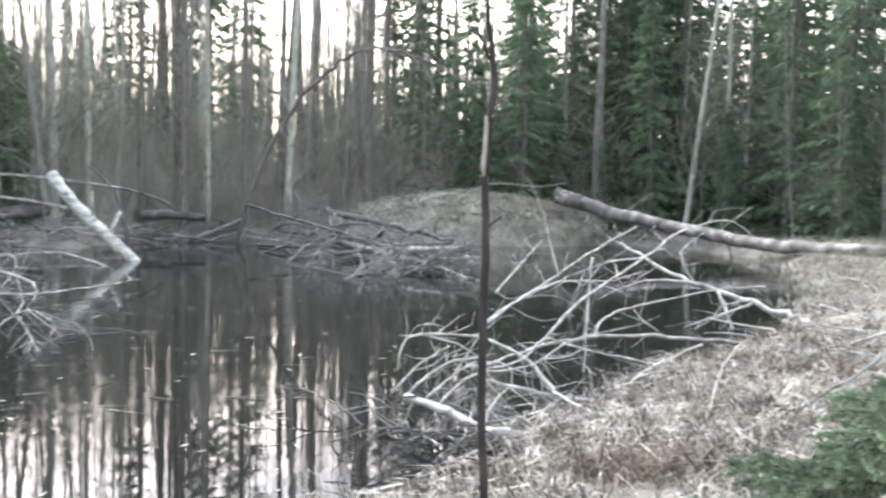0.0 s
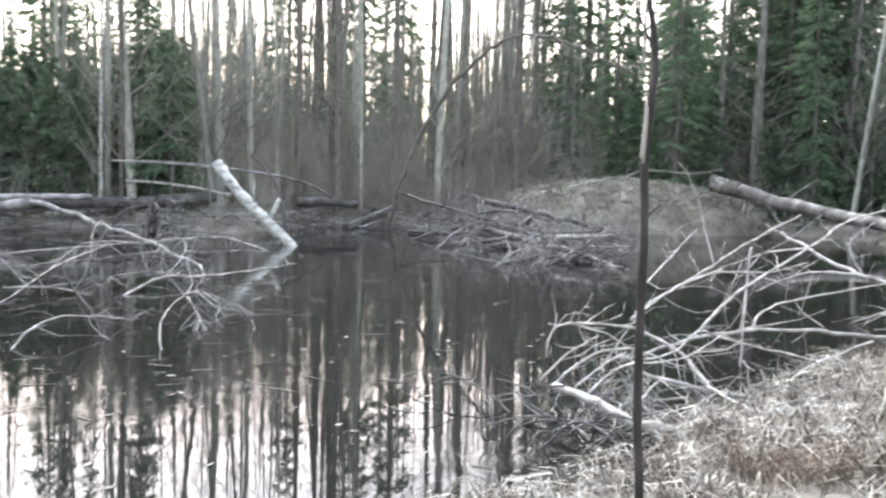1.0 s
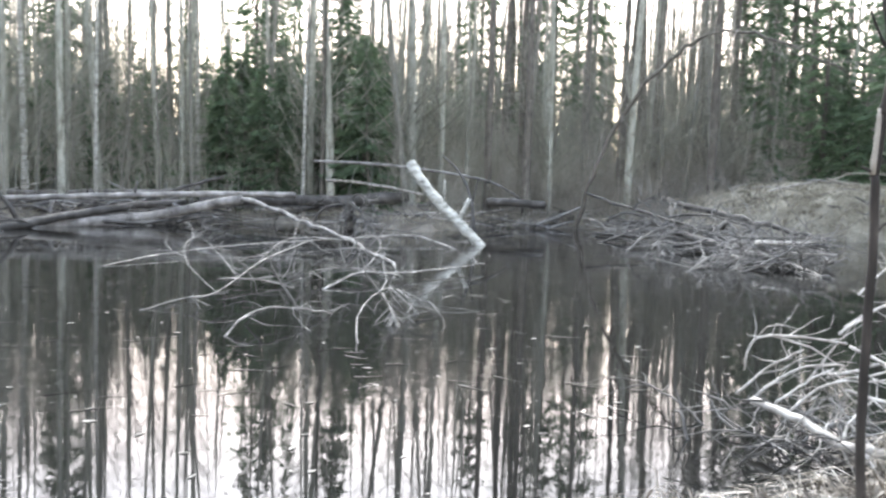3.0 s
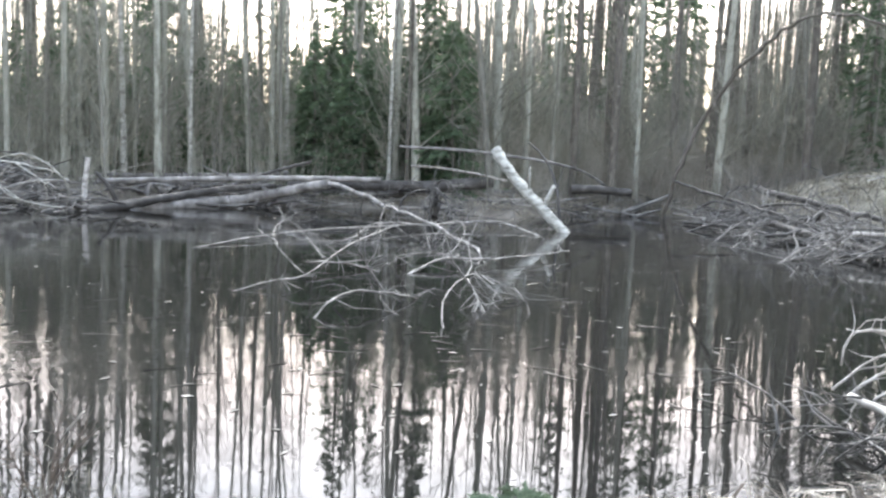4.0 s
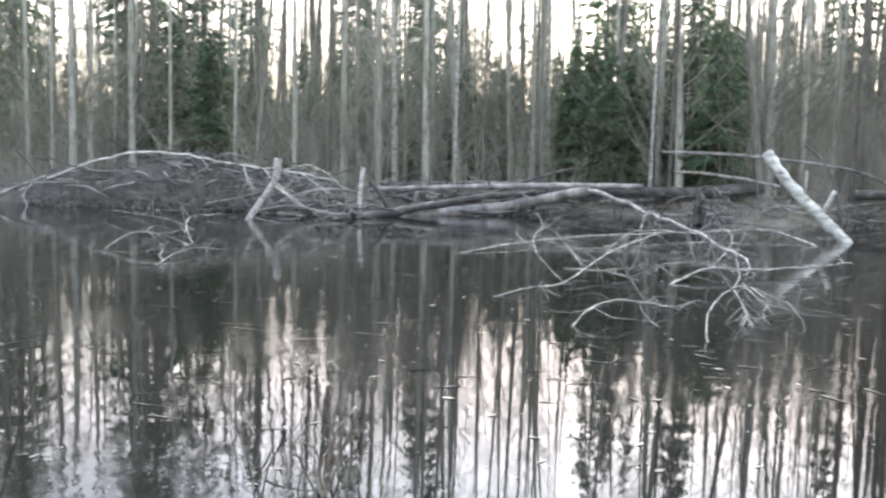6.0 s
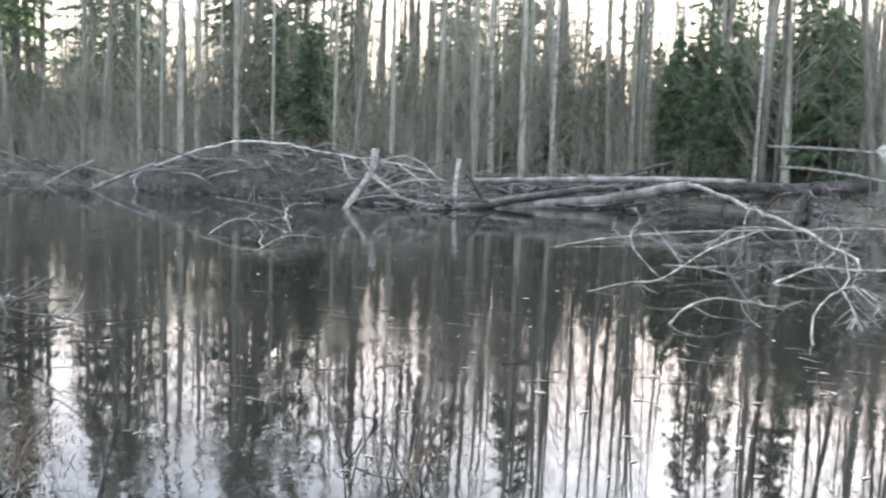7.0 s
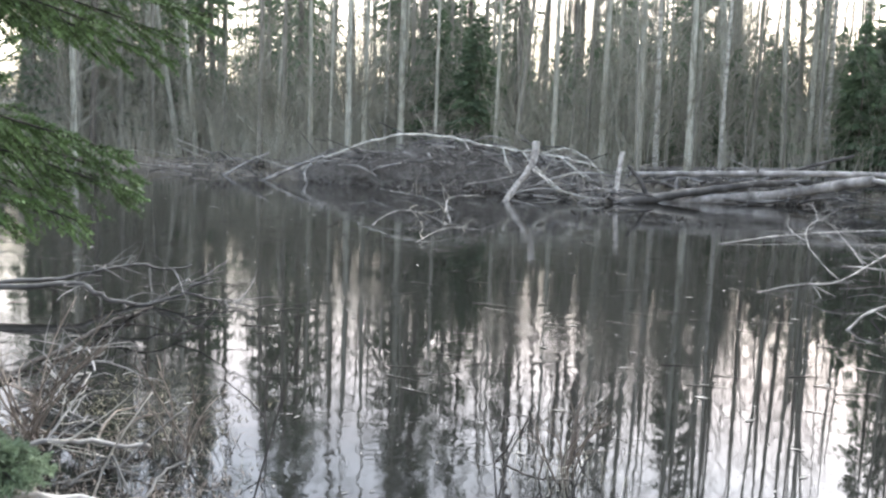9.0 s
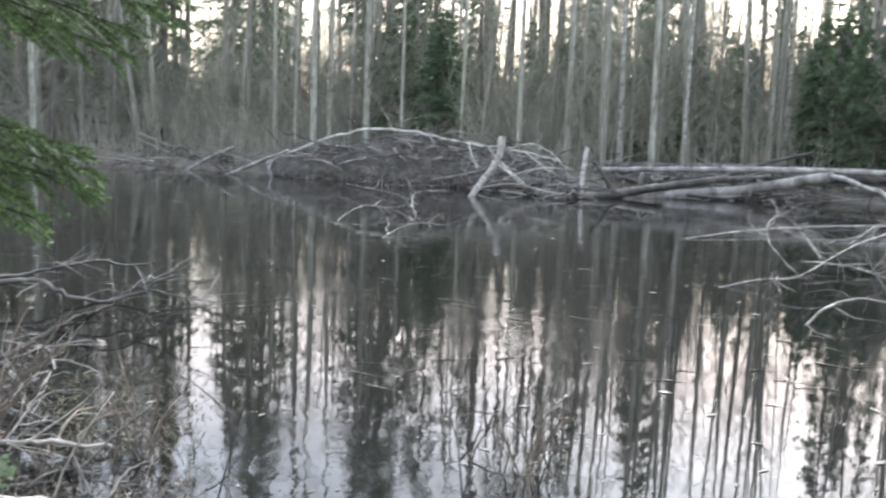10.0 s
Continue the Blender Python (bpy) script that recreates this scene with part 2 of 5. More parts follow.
def curve_points(pts, per=4, wobble=0.0, rng=random):
    """A smooth line through the given points."""
    p = [Vector(q) for q in pts]
    if len(p) == 2:
        p = [p[0], p[0].lerp(p[1], 0.5), p[1]]
    out = []
    for i in range(len(p) - 1):
        a, b, c, d = p[max(i - 1, 0)], p[i], p[i + 1], p[min(i + 2, len(p) - 1)]
        for k in range(per):
            t = k / per
            q = 0.5 * (2 * b + (c - a) * t + (2 * a - 5 * b + 4 * c - d) * t * t + (3 * b - a - 3 * c + d) * t ** 3)
            if wobble and (i or k):
                q = q + Vector((rng.gauss(0, wobble), rng.gauss(0, wobble), rng.gauss(0, wobble)))
            out.append(q)
    out.append(p[-1])
    return out


def thing(name, label, category, where=(0, 0, 0), group=""):
    ob = new(name)
    ob.location = where
    return tagged(ob, label, category, group)


def part(name, shape, mat, parent, label="", smooth=True):
    """Links a shape as one mesh under its thing. The shape is in the thing's own space."""
    ob = new(name, shape.mesh(name, mat, smooth))
    ob.parent = parent
    return tagged(ob, label) if label else ob


def limb(pts, r0, r1, sides=7, per=4, wobble=0.0, rough=0.08, origin=(0, 0, 0), seed=1):
    """A shape of one branch through world points, moved into the space of a thing at origin."""
    rng = random.Random(seed)
    s, o = Shape(), Vector(origin)
    s.tube([Vector(p) - o for p in curve_points(pts, per, wobble, rng)], r0, r1, sides, rough=rough, rng=rng)
    return s


# ---- ground and pond ----
SHORE = [(0.2, 5.0), (0.55, 5.8), (0.9, 6.4), (1.3, 7.2), (1.8, 7.75), (2.5, 8.6), (4.05, 10.8), (5.4, 13.0), (7.6, 17.4), (9.6, 23.5), (10.5, 29),
         (10.0, 34), (7.0, 37.5), (1.0, 38.5), (-4.5, 37), (-8.2, 34), (-10.8, 31.5), (-11.2, 26.5), (-13.0, 26.2), (-16.5, 27.5), (-19.2, 26.0),
         (-20.6, 22.5), (-21.6, 19.0), (-24.0, 18.0), (-28.0, 17.8), (-31.5, 15.5), (-31.5, 12.5), (-34, 10.8), (-40, 9.2), (-42, 5), (-42, -4), (-34, -9),
         (-20, -7.5), (-10, -4.0), (-6.5, -1.0), (-4.6, 0.1), (-3.4, 0.9), (-2.5, 1.7), (-1.5, 2.6), (-0.62, 4.1)]
SHORE_A = np.array(SHORE)
SHORE_B = np.roll(SHORE_A, -1, axis=0)


def shore_distance(xy):
    """Metres from the waterline, positive on land."""
    xy = np.atleast_2d(np.asarray(xy, float))
    best = np.full(len(xy), 1e9)
    inside = np.zeros(len(xy), bool)
    for a, b in zip(SHORE_A, SHORE_B):
        e = b - a
        t = np.clip(((xy - a) @ e) / (e @ e), 0, 1)
        best = np.minimum(best, np.hypot(*(xy - a - t[:, None] * e).T))
        cross = (a[1] > xy[:, 1]) != (b[1] > xy[:, 1])
        dy = b[1] - a[1] if abs(b[1] - a[1]) > 1e-9 else 1e-9
        inside ^= cross & (xy[:, 0] < a[0] + (xy[:, 1] - a[1]) * e[0] / dy)
    return np.where(inside, -best, best)


def bumps(x, y):
    return (0.05 * np.sin(1.9 * x + 0.7 * y) * np.sin(1.3 * y - 0.4 * x + 1) + 0.035 * np.sin(4.3 * x - 2.1 * y + 2) * np.sin(3.7 * y + 1.1 * x)
            + 0.10 * np.sin(0.33 * x + 1.2) * np.sin(0.41 * y))


def ground_height(x, y):
    x, y = np.asarray(x, float), np.asarray(y, float)
    wob = 0.25 * np.sin(2.3 * x + 1.1 * y) + 0.18 * np.sin(3.1 * y - 1.7 * x)
    s = shore_distance(np.stack([x.ravel(), y.ravel()], -1)).reshape(x.shape) + wob * 0.8
    # the far banks stand higher than the near one and climb into the wood
    far = np.clip((np.hypot(x, y) - 13) / 8, 0, 1)
    in_land = np.maximum(s, 0)
    land = (0.26 + 0.2 * far) * (1 - np.exp(-in_land / (0.4 - 0.05 * far))) + 0.006 * in_land + 0.03 * far * np.minimum(in_land, 24) + bumps(x, y) * np.clip(s / 1.5, 0, 1) * (1 + far)
    return np.where(s > 0, land, np.maximum(0.28 * s, -0.7))


def ground_z(x, y):
    return float(ground_height(np.array([x]), np.array([y]))[0])


def build_ground():
    def axis(lo, hi):
        near = np.arange(-48, 48.01, 0.6)
        far = 48 * 1.18 ** np.arange(1, 24)
        far = far[far < 1500]
        return np.concatenate([-far[::-1], near, far])
    xs, ys = axis(0, 0), axis(0, 0)
    gx, gy = np.meshgrid(xs, ys)
    gz = ground_height(gx, gy)
    gz += np.clip((np.hypot(gx, gy) - 110) / 300, 0, 1) * 9
    nx, ny = len(xs), len(ys)
    idx = np.arange(nx * ny).reshape(ny, nx)
    quads = np.stack([idx[:-1, :-1], idx[:-1, 1:], idx[1:, 1:], idx[1:, :-1]], -1).reshape(-1, 4)
    me = bpy.data.meshes.new("ground")
    me.from_pydata(np.stack([gx, gy, gz], -1).reshape(-1, 3).tolist(), [], quads.tolist())
    me.polygons.foreach_set("use_smooth", [True] * len(me.polygons))
    me.materials.append(M_GROUND)
    tagged(new("ground", me), "brown leaf-littered forest floor and banks round the pond", "ground", kind="structure")
    w = Shape()
    w.v = [(-60, -25, 0), (25, -25, 0), (25, 50, 0), (-60, 50, 0)]
    w.f = [(0, 1, 2, 3)]
    tagged(new("water", w.mesh("water", M_WATER)), "dark still pond water mirroring the trees", "water", kind="structure")


build_ground()


# ---- trees ----
def bare_crown(rng, h, r, lean_pts, start, limbs, reach, sub=4):
    s = Shape()
    for i in range(limbs):
        u = start + (1 - start) * ((i + rng.random()) / limbs) ** 1.5
        k = u * (len(lean_pts) - 1)
        j = min(int(k), len(lean_pts) - 2)
        p = lean_pts[j].lerp(lean_pts[j + 1], k - j)
        a = rng.uniform(0, 2 * math.pi)
        length = reach * h * (1.05 - u) * rng.uniform(0.35, 1.1) + 0.35
        rise = rng.uniform(0.35, 1.1)
        out = Vector((math.cos(a), math.sin(a), rise)).normalized()
        pts = [p]
        for q in range(3):
            out = (out + Vector((rng.gauss(0, 0.16), rng.gauss(0, 0.16), 0.12))).normalized()
            pts.append(pts[-1] + out * length / 3)
        rr = max(0.006, r * (1 - u) * 0.2)
        s.tube(pts, rr, rr * 0.3, 4)
        for _ in range(sub):
            t = rng.uniform(0.5, 3)
            m = min(int(t), 2)
            q = pts[m].lerp(pts[m + 1], t - m)
            dirn = (out + Vector((rng.gauss(0, 0.7), rng.gauss(0, 0.7), rng.gauss(0.1, 0.4)))).normalized()
            e = q + dirn * length * rng.uniform(0.25, 0.5)
            s.twig(q, e, max(0.005, rr * 0.4))
            for _ in range(3):
                g = q.lerp(e, rng.uniform(0.2, 0.95))
                d2 = (dirn + Vector((rng.gauss(0, 0.7), rng.gauss(0, 0.7), rng.gauss(0, 0.5)))).normalized()
                s.twig(g, g + d2 * length * rng.uniform(0.12, 0.28), 0.004)
    return s


def trunk_line(rng, h, bend, n=8):
    pts, x, y = [], 0.0, 0.0
    dx, dy = rng.gauss(0, bend), rng.gauss(0, bend)
    for i in range(n):
        pts.append(Vector((x, y, -0.3 + (h + 0.3) * i / (n - 1))))
        x += dx * h / n
        y += dy * h / n
        dx += rng.gauss(0, bend * 0.6)
        dy += rng.gauss(0, bend * 0.6)
    return pts


def bare_tree(name, label, mat, h, r, seed, start=0.4, limbs=26, reach=0.22, bend=0.012, sub=4):
    rng = random.Random(seed)
    ob = thing(name, label, "tree", group="bare trees round the pond")
    line = trunk_line(rng, h, bend)
    t = Shape()
    t.tube([line[0], line[0] + Vector((0, 0, 0.35)), *line[1:]], r * 1.25, r * 0.16, 8, rough=0.05, rng=rng)
    part("trunk", t, mat, ob)
    part("crown", bare_crown(rng, h, r, line, start, limbs, reach, sub), M_CROWN, ob, "bare grey branches and twigs", smooth=False)
    return ob


def spruce_crown(rng, h, radius, start, step, sprays):
    s = Shape()
    z = h * start
    while z < h * 0.985:
        u = z / h
        length = radius * (1 - u) ** 0.75 * 1.05 + 0.12
        for _ in range(rng.choice((4, 5, 5, 6))):
            a = rng.uniform(0, 2 * math.pi)
            ln = length * rng.uniform(0.55, 1.15)
            d = Vector((math.cos(a), math.sin(a), 0))
            across = Vector((-d.y, d.x, 0))
            droop = rng.uniform(0.15, 0.5)
            zz = z + rng.uniform(-0.5, 0.5) * step
            root = Vector((0, 0, zz))
            tip = root + d * ln + Vector((0, 0, -droop * ln * 0.7))
            s.twig(root, tip, 0.018)
            for k in range(sprays):
                t = rng.uniform(0.12, 1.0)
                p = root.lerp(tip, t) + Vector((0, 0, -0.25 * droop * ln * math.sin(math.pi * t)))
                side = rng.choice((-1, 1))
                w = ln * (1.05 - t) * rng.uniform(0.3, 0.6) + 0.10
                e = p + d * w * 0.6 + across * side * w * 0.8 + Vector((0, 0, -rng.uniform(0.15, 0.7) * w))
                s.blade(p, e, Vector((rng.gauss(0, 0.3), rng.gauss(0, 0.3), rng.gauss(0, 1))).normalized() * rng.uniform(0.035, 0.085))
        z += step * (0.6 + 0.5 * (1 - u))
    return s


def spruce_tree(name, label, h, r, radius, seed, start=0.06, step=0.48, sprays=15):
    rng = random.Random(seed)
    ob = thing(name, label, "spruce", group="spruces round the pond")
    line = trunk_line(rng, h, 0.002)
    t = Shape()
    t.tube(line, r * 1.15, r * 0.08, 8, rough=0.05, rng=rng)
    part("trunk", t, M_PINE, ob)
    part("crown", spruce_crown(rng, h, radius, start, step, sprays), M_NEEDLE, ob, "drooping dark green needle boughs", smooth=False)
    return ob


def pine_tree(name, label, h, r, seed):
    rng = random.Random(seed)
    ob = thing(name, label, "pine", group="pines round the pond")
    line = trunk_line(rng, h, 0.004)
    t = Shape()
    t.tube([line[0], line[0] + Vector((0, 0, 0.4)), *line[1:]], r * 1.2, r * 0.2, 9, rough=0.05, rng=rng)
    part("trunk", t, M_PINE, ob)
    stubs = Shape()
    for _ in range(16):
        z = rng.uniform(0.12, 0.55) * h
        a = rng.uniform(0, 2 * math.pi)
        d = Vector((math.cos(a), math.sin(a), rng.uniform(-0.4, 0.3)))
        c = line[min(int((z + 0.3) / (h + 0.3) * 7), 7)]
        p = Vector((c.x, c.y, z))
        stubs.twig(p, p + d * rng.uniform(0.5, 1.9), 0.02)
    tagged(part("deadwood", stubs, M_TWIG, ob, "thin dead lower branches", smooth=False), kind="stuff")
    s = Shape()
    for _ in range(34):
        z = rng.uniform(0.66, 1.0) * h
        a = rng.uniform(0, 2 * math.pi)
        ln = 2.3 * (1.2 - z / h) + 0.5
        c = line[min(int((z + 0.3) / (h + 0.3) * 7), 7)]
        root = Vector((c.x, c.y, z))
        tip = root + Vector((math.cos(a) * ln, math.sin(a) * ln, rng.uniform(-0.2, 0.7) * ln))
        s.twig(root, tip, 0.03)
        for _ in range(26):
            p = root.lerp(tip, rng.uniform(0.45, 1.05)) + Vector((rng.gauss(0, 0.16), rng.gauss(0, 0.16), rng.gauss(0, 0.12)))
            e = p + Vector((rng.gauss(0, 1), rng.gauss(0, 1), rng.gauss(0.4, 0.7))).normalized() * rng.uniform(0.16, 0.34)
            s.blade(p, e, Vector((rng.gauss(0, 1), rng.gauss(0, 1), rng.gauss(0, 1))).normalized() * 0.035)
    part("crown", s, M_NEEDLE, ob, "dark green tufted needle crown", smooth=False)
    return ob


GREY = [bare_tree("alder_tree", "bare grey-barked alder on the pond bank", M_BARK, 15, 0.13, 11 + i, start=0.08, limbs=62, sub=6) for i in range(3)]
PALE = [bare_tree("aspen_tree", "bare pale grey-green aspen on the pond bank", M_PALE, 17, 0.14, 31 + i, start=0.10, limbs=58, sub=6) for i in range(3)]
BIRCH = [bare_tree("birch_tree", "bare white-barked birch among the bank trees", M_BIRCH, 15, 0.11, 51 + i, start=0.10, limbs=54, sub=6) for i in range(2)]
THIN = [bare_tree("young_alder", "thin bare young alder stem in the bank thicket", M_BARK, 8, 0.04, 71 + i, start=0.1, limbs=36, reach=0.2, bend=0.025, sub=5) for i in range(3)]
SPRUCE = [spruce_tree("spruce_tree", "tall dark green spruce with drooping boughs", 15, 0.16, 2.6, 91 + i, sprays=14) for i in range(3)]
YOUNG = [spruce_tree("young_spruce", "young green spruce growing under taller trees", 5.5, 0.06, 1.6, 101 + i, 0.05, 0.3, 13) for i in range(2)]
PINES = [pine_tree("pine_tree", "tall dark-trunked pine with a high needle crown", 19, 0.2, 111 + i) for i in range(2)]
USED = set()
TREE_SPOTS = []


def plant(kinds, x, y, scale=1.0, girth=1.0, lean=(0, 0), pick=None, spin=None, rng=random.Random(5)):
    """Puts a tree of one of the kinds on the ground."""
    ob = kinds[rng.randrange(len(kinds)) if pick is None else pick]
    turn = rng.uniform(0, 360) if spin is None else spin
    m = pose(x, y, ground_z(x, y), lean[0], lean[1], 0) @ pose(0, 0, 0, 0, 0, turn) @ Matrix.Diagonal((scale * girth, scale * girth, scale, 1))
    TREE_SPOTS.append((x, y))
    if ob.name not in USED:
        USED.add(ob.name)
        ob.matrix_basis = m
        return ob
    made = copy_thing(ob, Matrix.Identity(4))
    made.matrix_basis = m
    return made


# trunks that stand out along the far bank: kind, x, y, trunk radius, lean about x and y
TREE_ROWS = [
    (PINES, -11.4, 33.1, 0.18, 0, 0),
    (PALE, -13.6, 30.6, 0.22, 0, 0.5),
    (PINES, -10.6, 35.0, 0.20, 0, 0),
    (PALE, -9.7, 35.5, 0.13, 0, 0),
    (PINES, -7.1, 38.0, 0.21, 0, 0.5),
    (GREY, 6.9, 40.0, 0.30, 0, 1.5),
    (PALE, 9.9, 36.2, 0.12, 0, 6),
    (GREY, 5.7, 42.0, 0.19, 0, 0),
    (GREY, 14.0, 36.0, 0.20, 0, 1),
    (GREY, 3.4, 42.5, 0.13, 0, 0),
    (PALE, 12.0, 37.5, 0.13, 0, 0),
    (PALE, 13.4, 39.5, 0.11, 0, 1),
    (GREY, 15.0, 34.5, 0.09, 0, 0),
    (GREY, 15.5, 34.6, 0.09, 0, 0)]
TREE_ROWS += [
    (PINES, -2.9, 43.0, 0.21, 0, 0),
    (PINES, 0.4, 46.0, 0.22, 0, 0),
    (PALE, -25.2, 20.7, 0.12, 0, 0),
    (PALE, -24.6, 21.9, 0.15, 0, 0),
    (BIRCH, -24.2, 22.4, 0.12, 0, -1),
    (PALE, -22.6, 22.4, 0.13, 0, -2),
    (PALE, -23.8, 25.4, 0.17, 0, -5),
    (BIRCH, -16.7, 27.9, 0.08, 0, 0),
    (PALE, -15.9, 28.6, 0.18, 0, -2.5),
    (PINES, -16.2, 28.4, 0.10, 0, 0),
    (PINES, -9.9, 33.4, 0.19, 0, 0),
    (PALE, -9.1, 34.0, 0.12, 0, 0),
    (BIRCH, -21.9, 28.6, 0.12, 0, 0),
    (GREY, -20.3, 26.2, 0.07, 0, -1)]
TREE_ROWS += [
    (PALE, -25.8, 19.0, 0.10, 0, 0),
    (GREY, -26.0, 20.6, 0.10, 0, 1),
    (BIRCH, -22.3, 23.6, 0.09, 0, 0),
    (PALE, -40.9, 4.9, 0.14, 0, 0),
    (PALE, -42.5, 9.6, 0.16, 4, -16),
    (PALE, -42.0, 10.3, 0.13, 2, -10),
    (GREY, -36.4, 11.6, 0.15, 0, 0),
    (GREY, -36.0, 12.5, 0.15, 0, 0),
    (PALE, -34.2, 13.0, 0.10, 0, 0),
    (PALE, -32.2, 13.8, 0.15, 0, 0),
    (PALE, -33.2, 14.9, 0.12, 0, 1),
    (PALE, -32.4, 16.2, 0.16, 0, 0),
    (PALE, -31.3, 17.2, 0.10, 0, 0),
    (PALE, -29.0, 18.6, 0.09, 0, 0)]
TREE_ROWS += [
    (GREY, -28.2, 18.9, 0.11, 0, 9),
    (PALE, -33.0, 13.4, 0.09, 0, 0),
    (GREY, -43.3, 8.6, 0.13, 0, 0),
    (GREY, -43.5, 7.2, 0.15, 0, 0)]
for kinds, x, y, r, lx, ly in TREE_ROWS:
    base = {id(GREY): 0.13, id(PALE): 0.14, id(BIRCH): 0.11, id(PINES): 0.2}[id(kinds)]
    plant(kinds, x, y, random.uniform(0.92, 1.12), 0.84 * r / base, (lx, ly))

# spruces: x, y, height factor
TREE_ROWS = [
    (3.5, 39.5, 1.0),
    (6.2, 44, 1.25),
    (8.5, 42, 1.0),
    (1.0, 42, 0.85),
    (11.5, 43, 1.2),
    (15.5, 41, 1.1),
    (18, 38, 1.1),
    (13, 46, 1.3),
    (20, 33, 1.0),
    (-1.2, 40.8, 0.75),
    (9.6, 46, 1.3),
    (17, 47, 1.3),
    (22, 42, 1.2),
    (-0.5, 47, 1.2),
    (4.5, 48, 1.3),
    (-20.5, 31.5, 0.75),
    (-22.5, 33.5, 0.95),
    (-27.0, 26.5, 0.75),
    (-29.5, 25.0, 0.9),
    (-18.6, 34, 0.9),
    (-30, 30, 1.1),
    (-25.5, 32.5, 0.6),
    (-36, 24, 0.9)]
TREE_ROWS += [
    (-15, 42, 1.0),
    (-12, 45, 1.1),
    (-46, 6.5, 1.3),
    (-47.5, 9.5, 1.2),
    (-45.5, 11.5, 1.1),
    (-49, 4.8, 1.35),
    (-45, -3.5, 1.2),
    (-47, -6.5, 1.3),
    (-44, 14.5, 1.0),
    (-50, 12.5, 1.3)]
for x, y, s in TREE_ROWS:
    plant(SPRUCE, x, y, s)
for x, y, s in [(-18.9, 28.6, 1.0), (-19.9, 28.9, 0.8), (-17.6, 30.5, 1.1), (2.2, 39, 0.9), (5, 39.6, 1.0), (7.2, 38.6, 0.8), (11, 38.8, 1.0), (-23.5, 27.6, 0.9), (-28.5, 21.8, 0.8)]:
    plant(YOUNG, x, y, s)


def in_gap(x, y):
    """The clearing at the far end of the bay."""
    return 85.7 < math.degrees(math.atan2(-x, y)) < 88.5


def free_spot(rng, near, far, yaw0, yaw1, gap, s0, s1):
    """A random place on land between two distances from the shore."""
    for _ in range(200):
        a, d = radians(rng.uniform(yaw0, yaw1)), math.sqrt(rng.uniform(near ** 2, far ** 2))
        x, y = -math.sin(a) * d, math.cos(a) * d
        s = shore_distance([(x, y)])[0]
        if s0 < s < s1 and not in_gap(x, y) and all((x - u) ** 2 + (y - v) ** 2 > gap ** 2 for u, v in TREE_SPOTS):
            return x, y
    return None


def scatter():
    rng = random.Random(77)
    jobs = [(PALE, 24, 40, 100, 0.8), (GREY, 26, 40, 100, 0.8), (BIRCH, 10, 30, 95, 0.8), (THIN, 160, 40, 100, 0.35), (THIN, 60, -30, 42, 0.5), (THIN, 60, 0, 25, 0.35), (GREY, 9, 0, 24, 0.7), (PALE, 8, 0, 24, 0.7), (PALE, 7, 36.5, 44.5, 0.7), (GREY, 4, 36.5, 44.5, 0.7), (YOUNG, 26, -35, 0, 0.7), (YOUNG, 5, 20, 30, 0.7), (YOUNG, 30, 28, 60, 0.7), (YOUNG, 14, 60, 98, 0.8),
            (PALE, 14, 5, 40, 0.8), (GREY, 16, -35, 30, 0.9), (PINES, 10, -5, 45, 1.0), (PINES, 14, 56, 96, 1.2), (PINES, 5, 44, 58, 1.2), (SPRUCE, 12, -36, -2, 1.2), (SPRUCE, 14, -38, 5, 1.4), (SPRUCE, 4, 15, 60, 1.4), (GREY, 8, 15, 45, 0.8), (GREY, 7, 3, 17, 0.8), (PALE, 5, 3, 17, 0.8), (PINES, 3, 4, 16, 1.0)]
    for kinds, count, y0, y1, gap in jobs:
        for _ in range(count):
            p = free_spot(rng, 26, 62, y0, y1, gap, 0.7, 16)
            if p and math.hypot(p[0] + 33, p[1] - 12.6) < 0.8:
                p = (p[0] - 7, p[1] + 6)
            if p:
                plant(kinds, *p, rng.uniform(0.75, 1.25), rng.uniform(0.55, 1.0), (rng.gauss(0, 2.2), rng.gauss(0, 2.2)), rng=rng)


scatter()

TALL = random.Random(19)
for y0, y1, count in ((62, 92, 10), (-38, -4, 10), (-3, 3, 1), (6, 13, 1), (48, 60, 2)):
    for _ in range(count):
        p = free_spot(TALL, 30, 66, y0, y1, 1.3, 4, 16)
        if p:
            plant(SPRUCE, *p, TALL.uniform(1.2, 1.5), 0.95, (0, 0), rng=TALL)

# bare trees and pines that close the gaps in the forest's skyline
for kinds, y0, y1, count in ((GREY, 16.5, 20, 1), (PINES, 17, 19.5, 1), (GREY, 6, 10, 3), (PALE, -6, 3, 3)):
    for _ in range(count):
        p = free_spot(TALL, 30, 66, y0, y1, 0.7, 2, 16)
        if p:
            plant(kinds, *p, TALL.uniform(0.95, 1.2), 1.0, (TALL.gauss(0, 2), TALL.gauss(0, 2)), rng=TALL)

# young spruces greening the wood behind the logs
GREEN = random.Random(23)
for y0, y1, count in ((25, 37, 15), (49, 62, 5)):
    for _ in range(count):
        p = free_spot(GREEN, 27, 50, y0, y1, 0.8, 1.2, 8)
        if p:
            plant(YOUNG, *p, GREEN.uniform(0.85, 1.35), 1.05, (0, 0), rng=GREEN)

# bare trees closing the wood at the head of the bay
for kinds, count in ((PALE, 4), (GREY, 3), (PINES, 2)):
    for _ in range(count):
        p = free_spot(GREEN, 44, 62, 77, 81, 0.7, 1.0, 16)
        if p:
            plant(kinds, *p, GREEN.uniform(0.95, 1.2), 1.0, (GREEN.gauss(0, 2), GREEN.gauss(0, 2)), rng=GREEN)

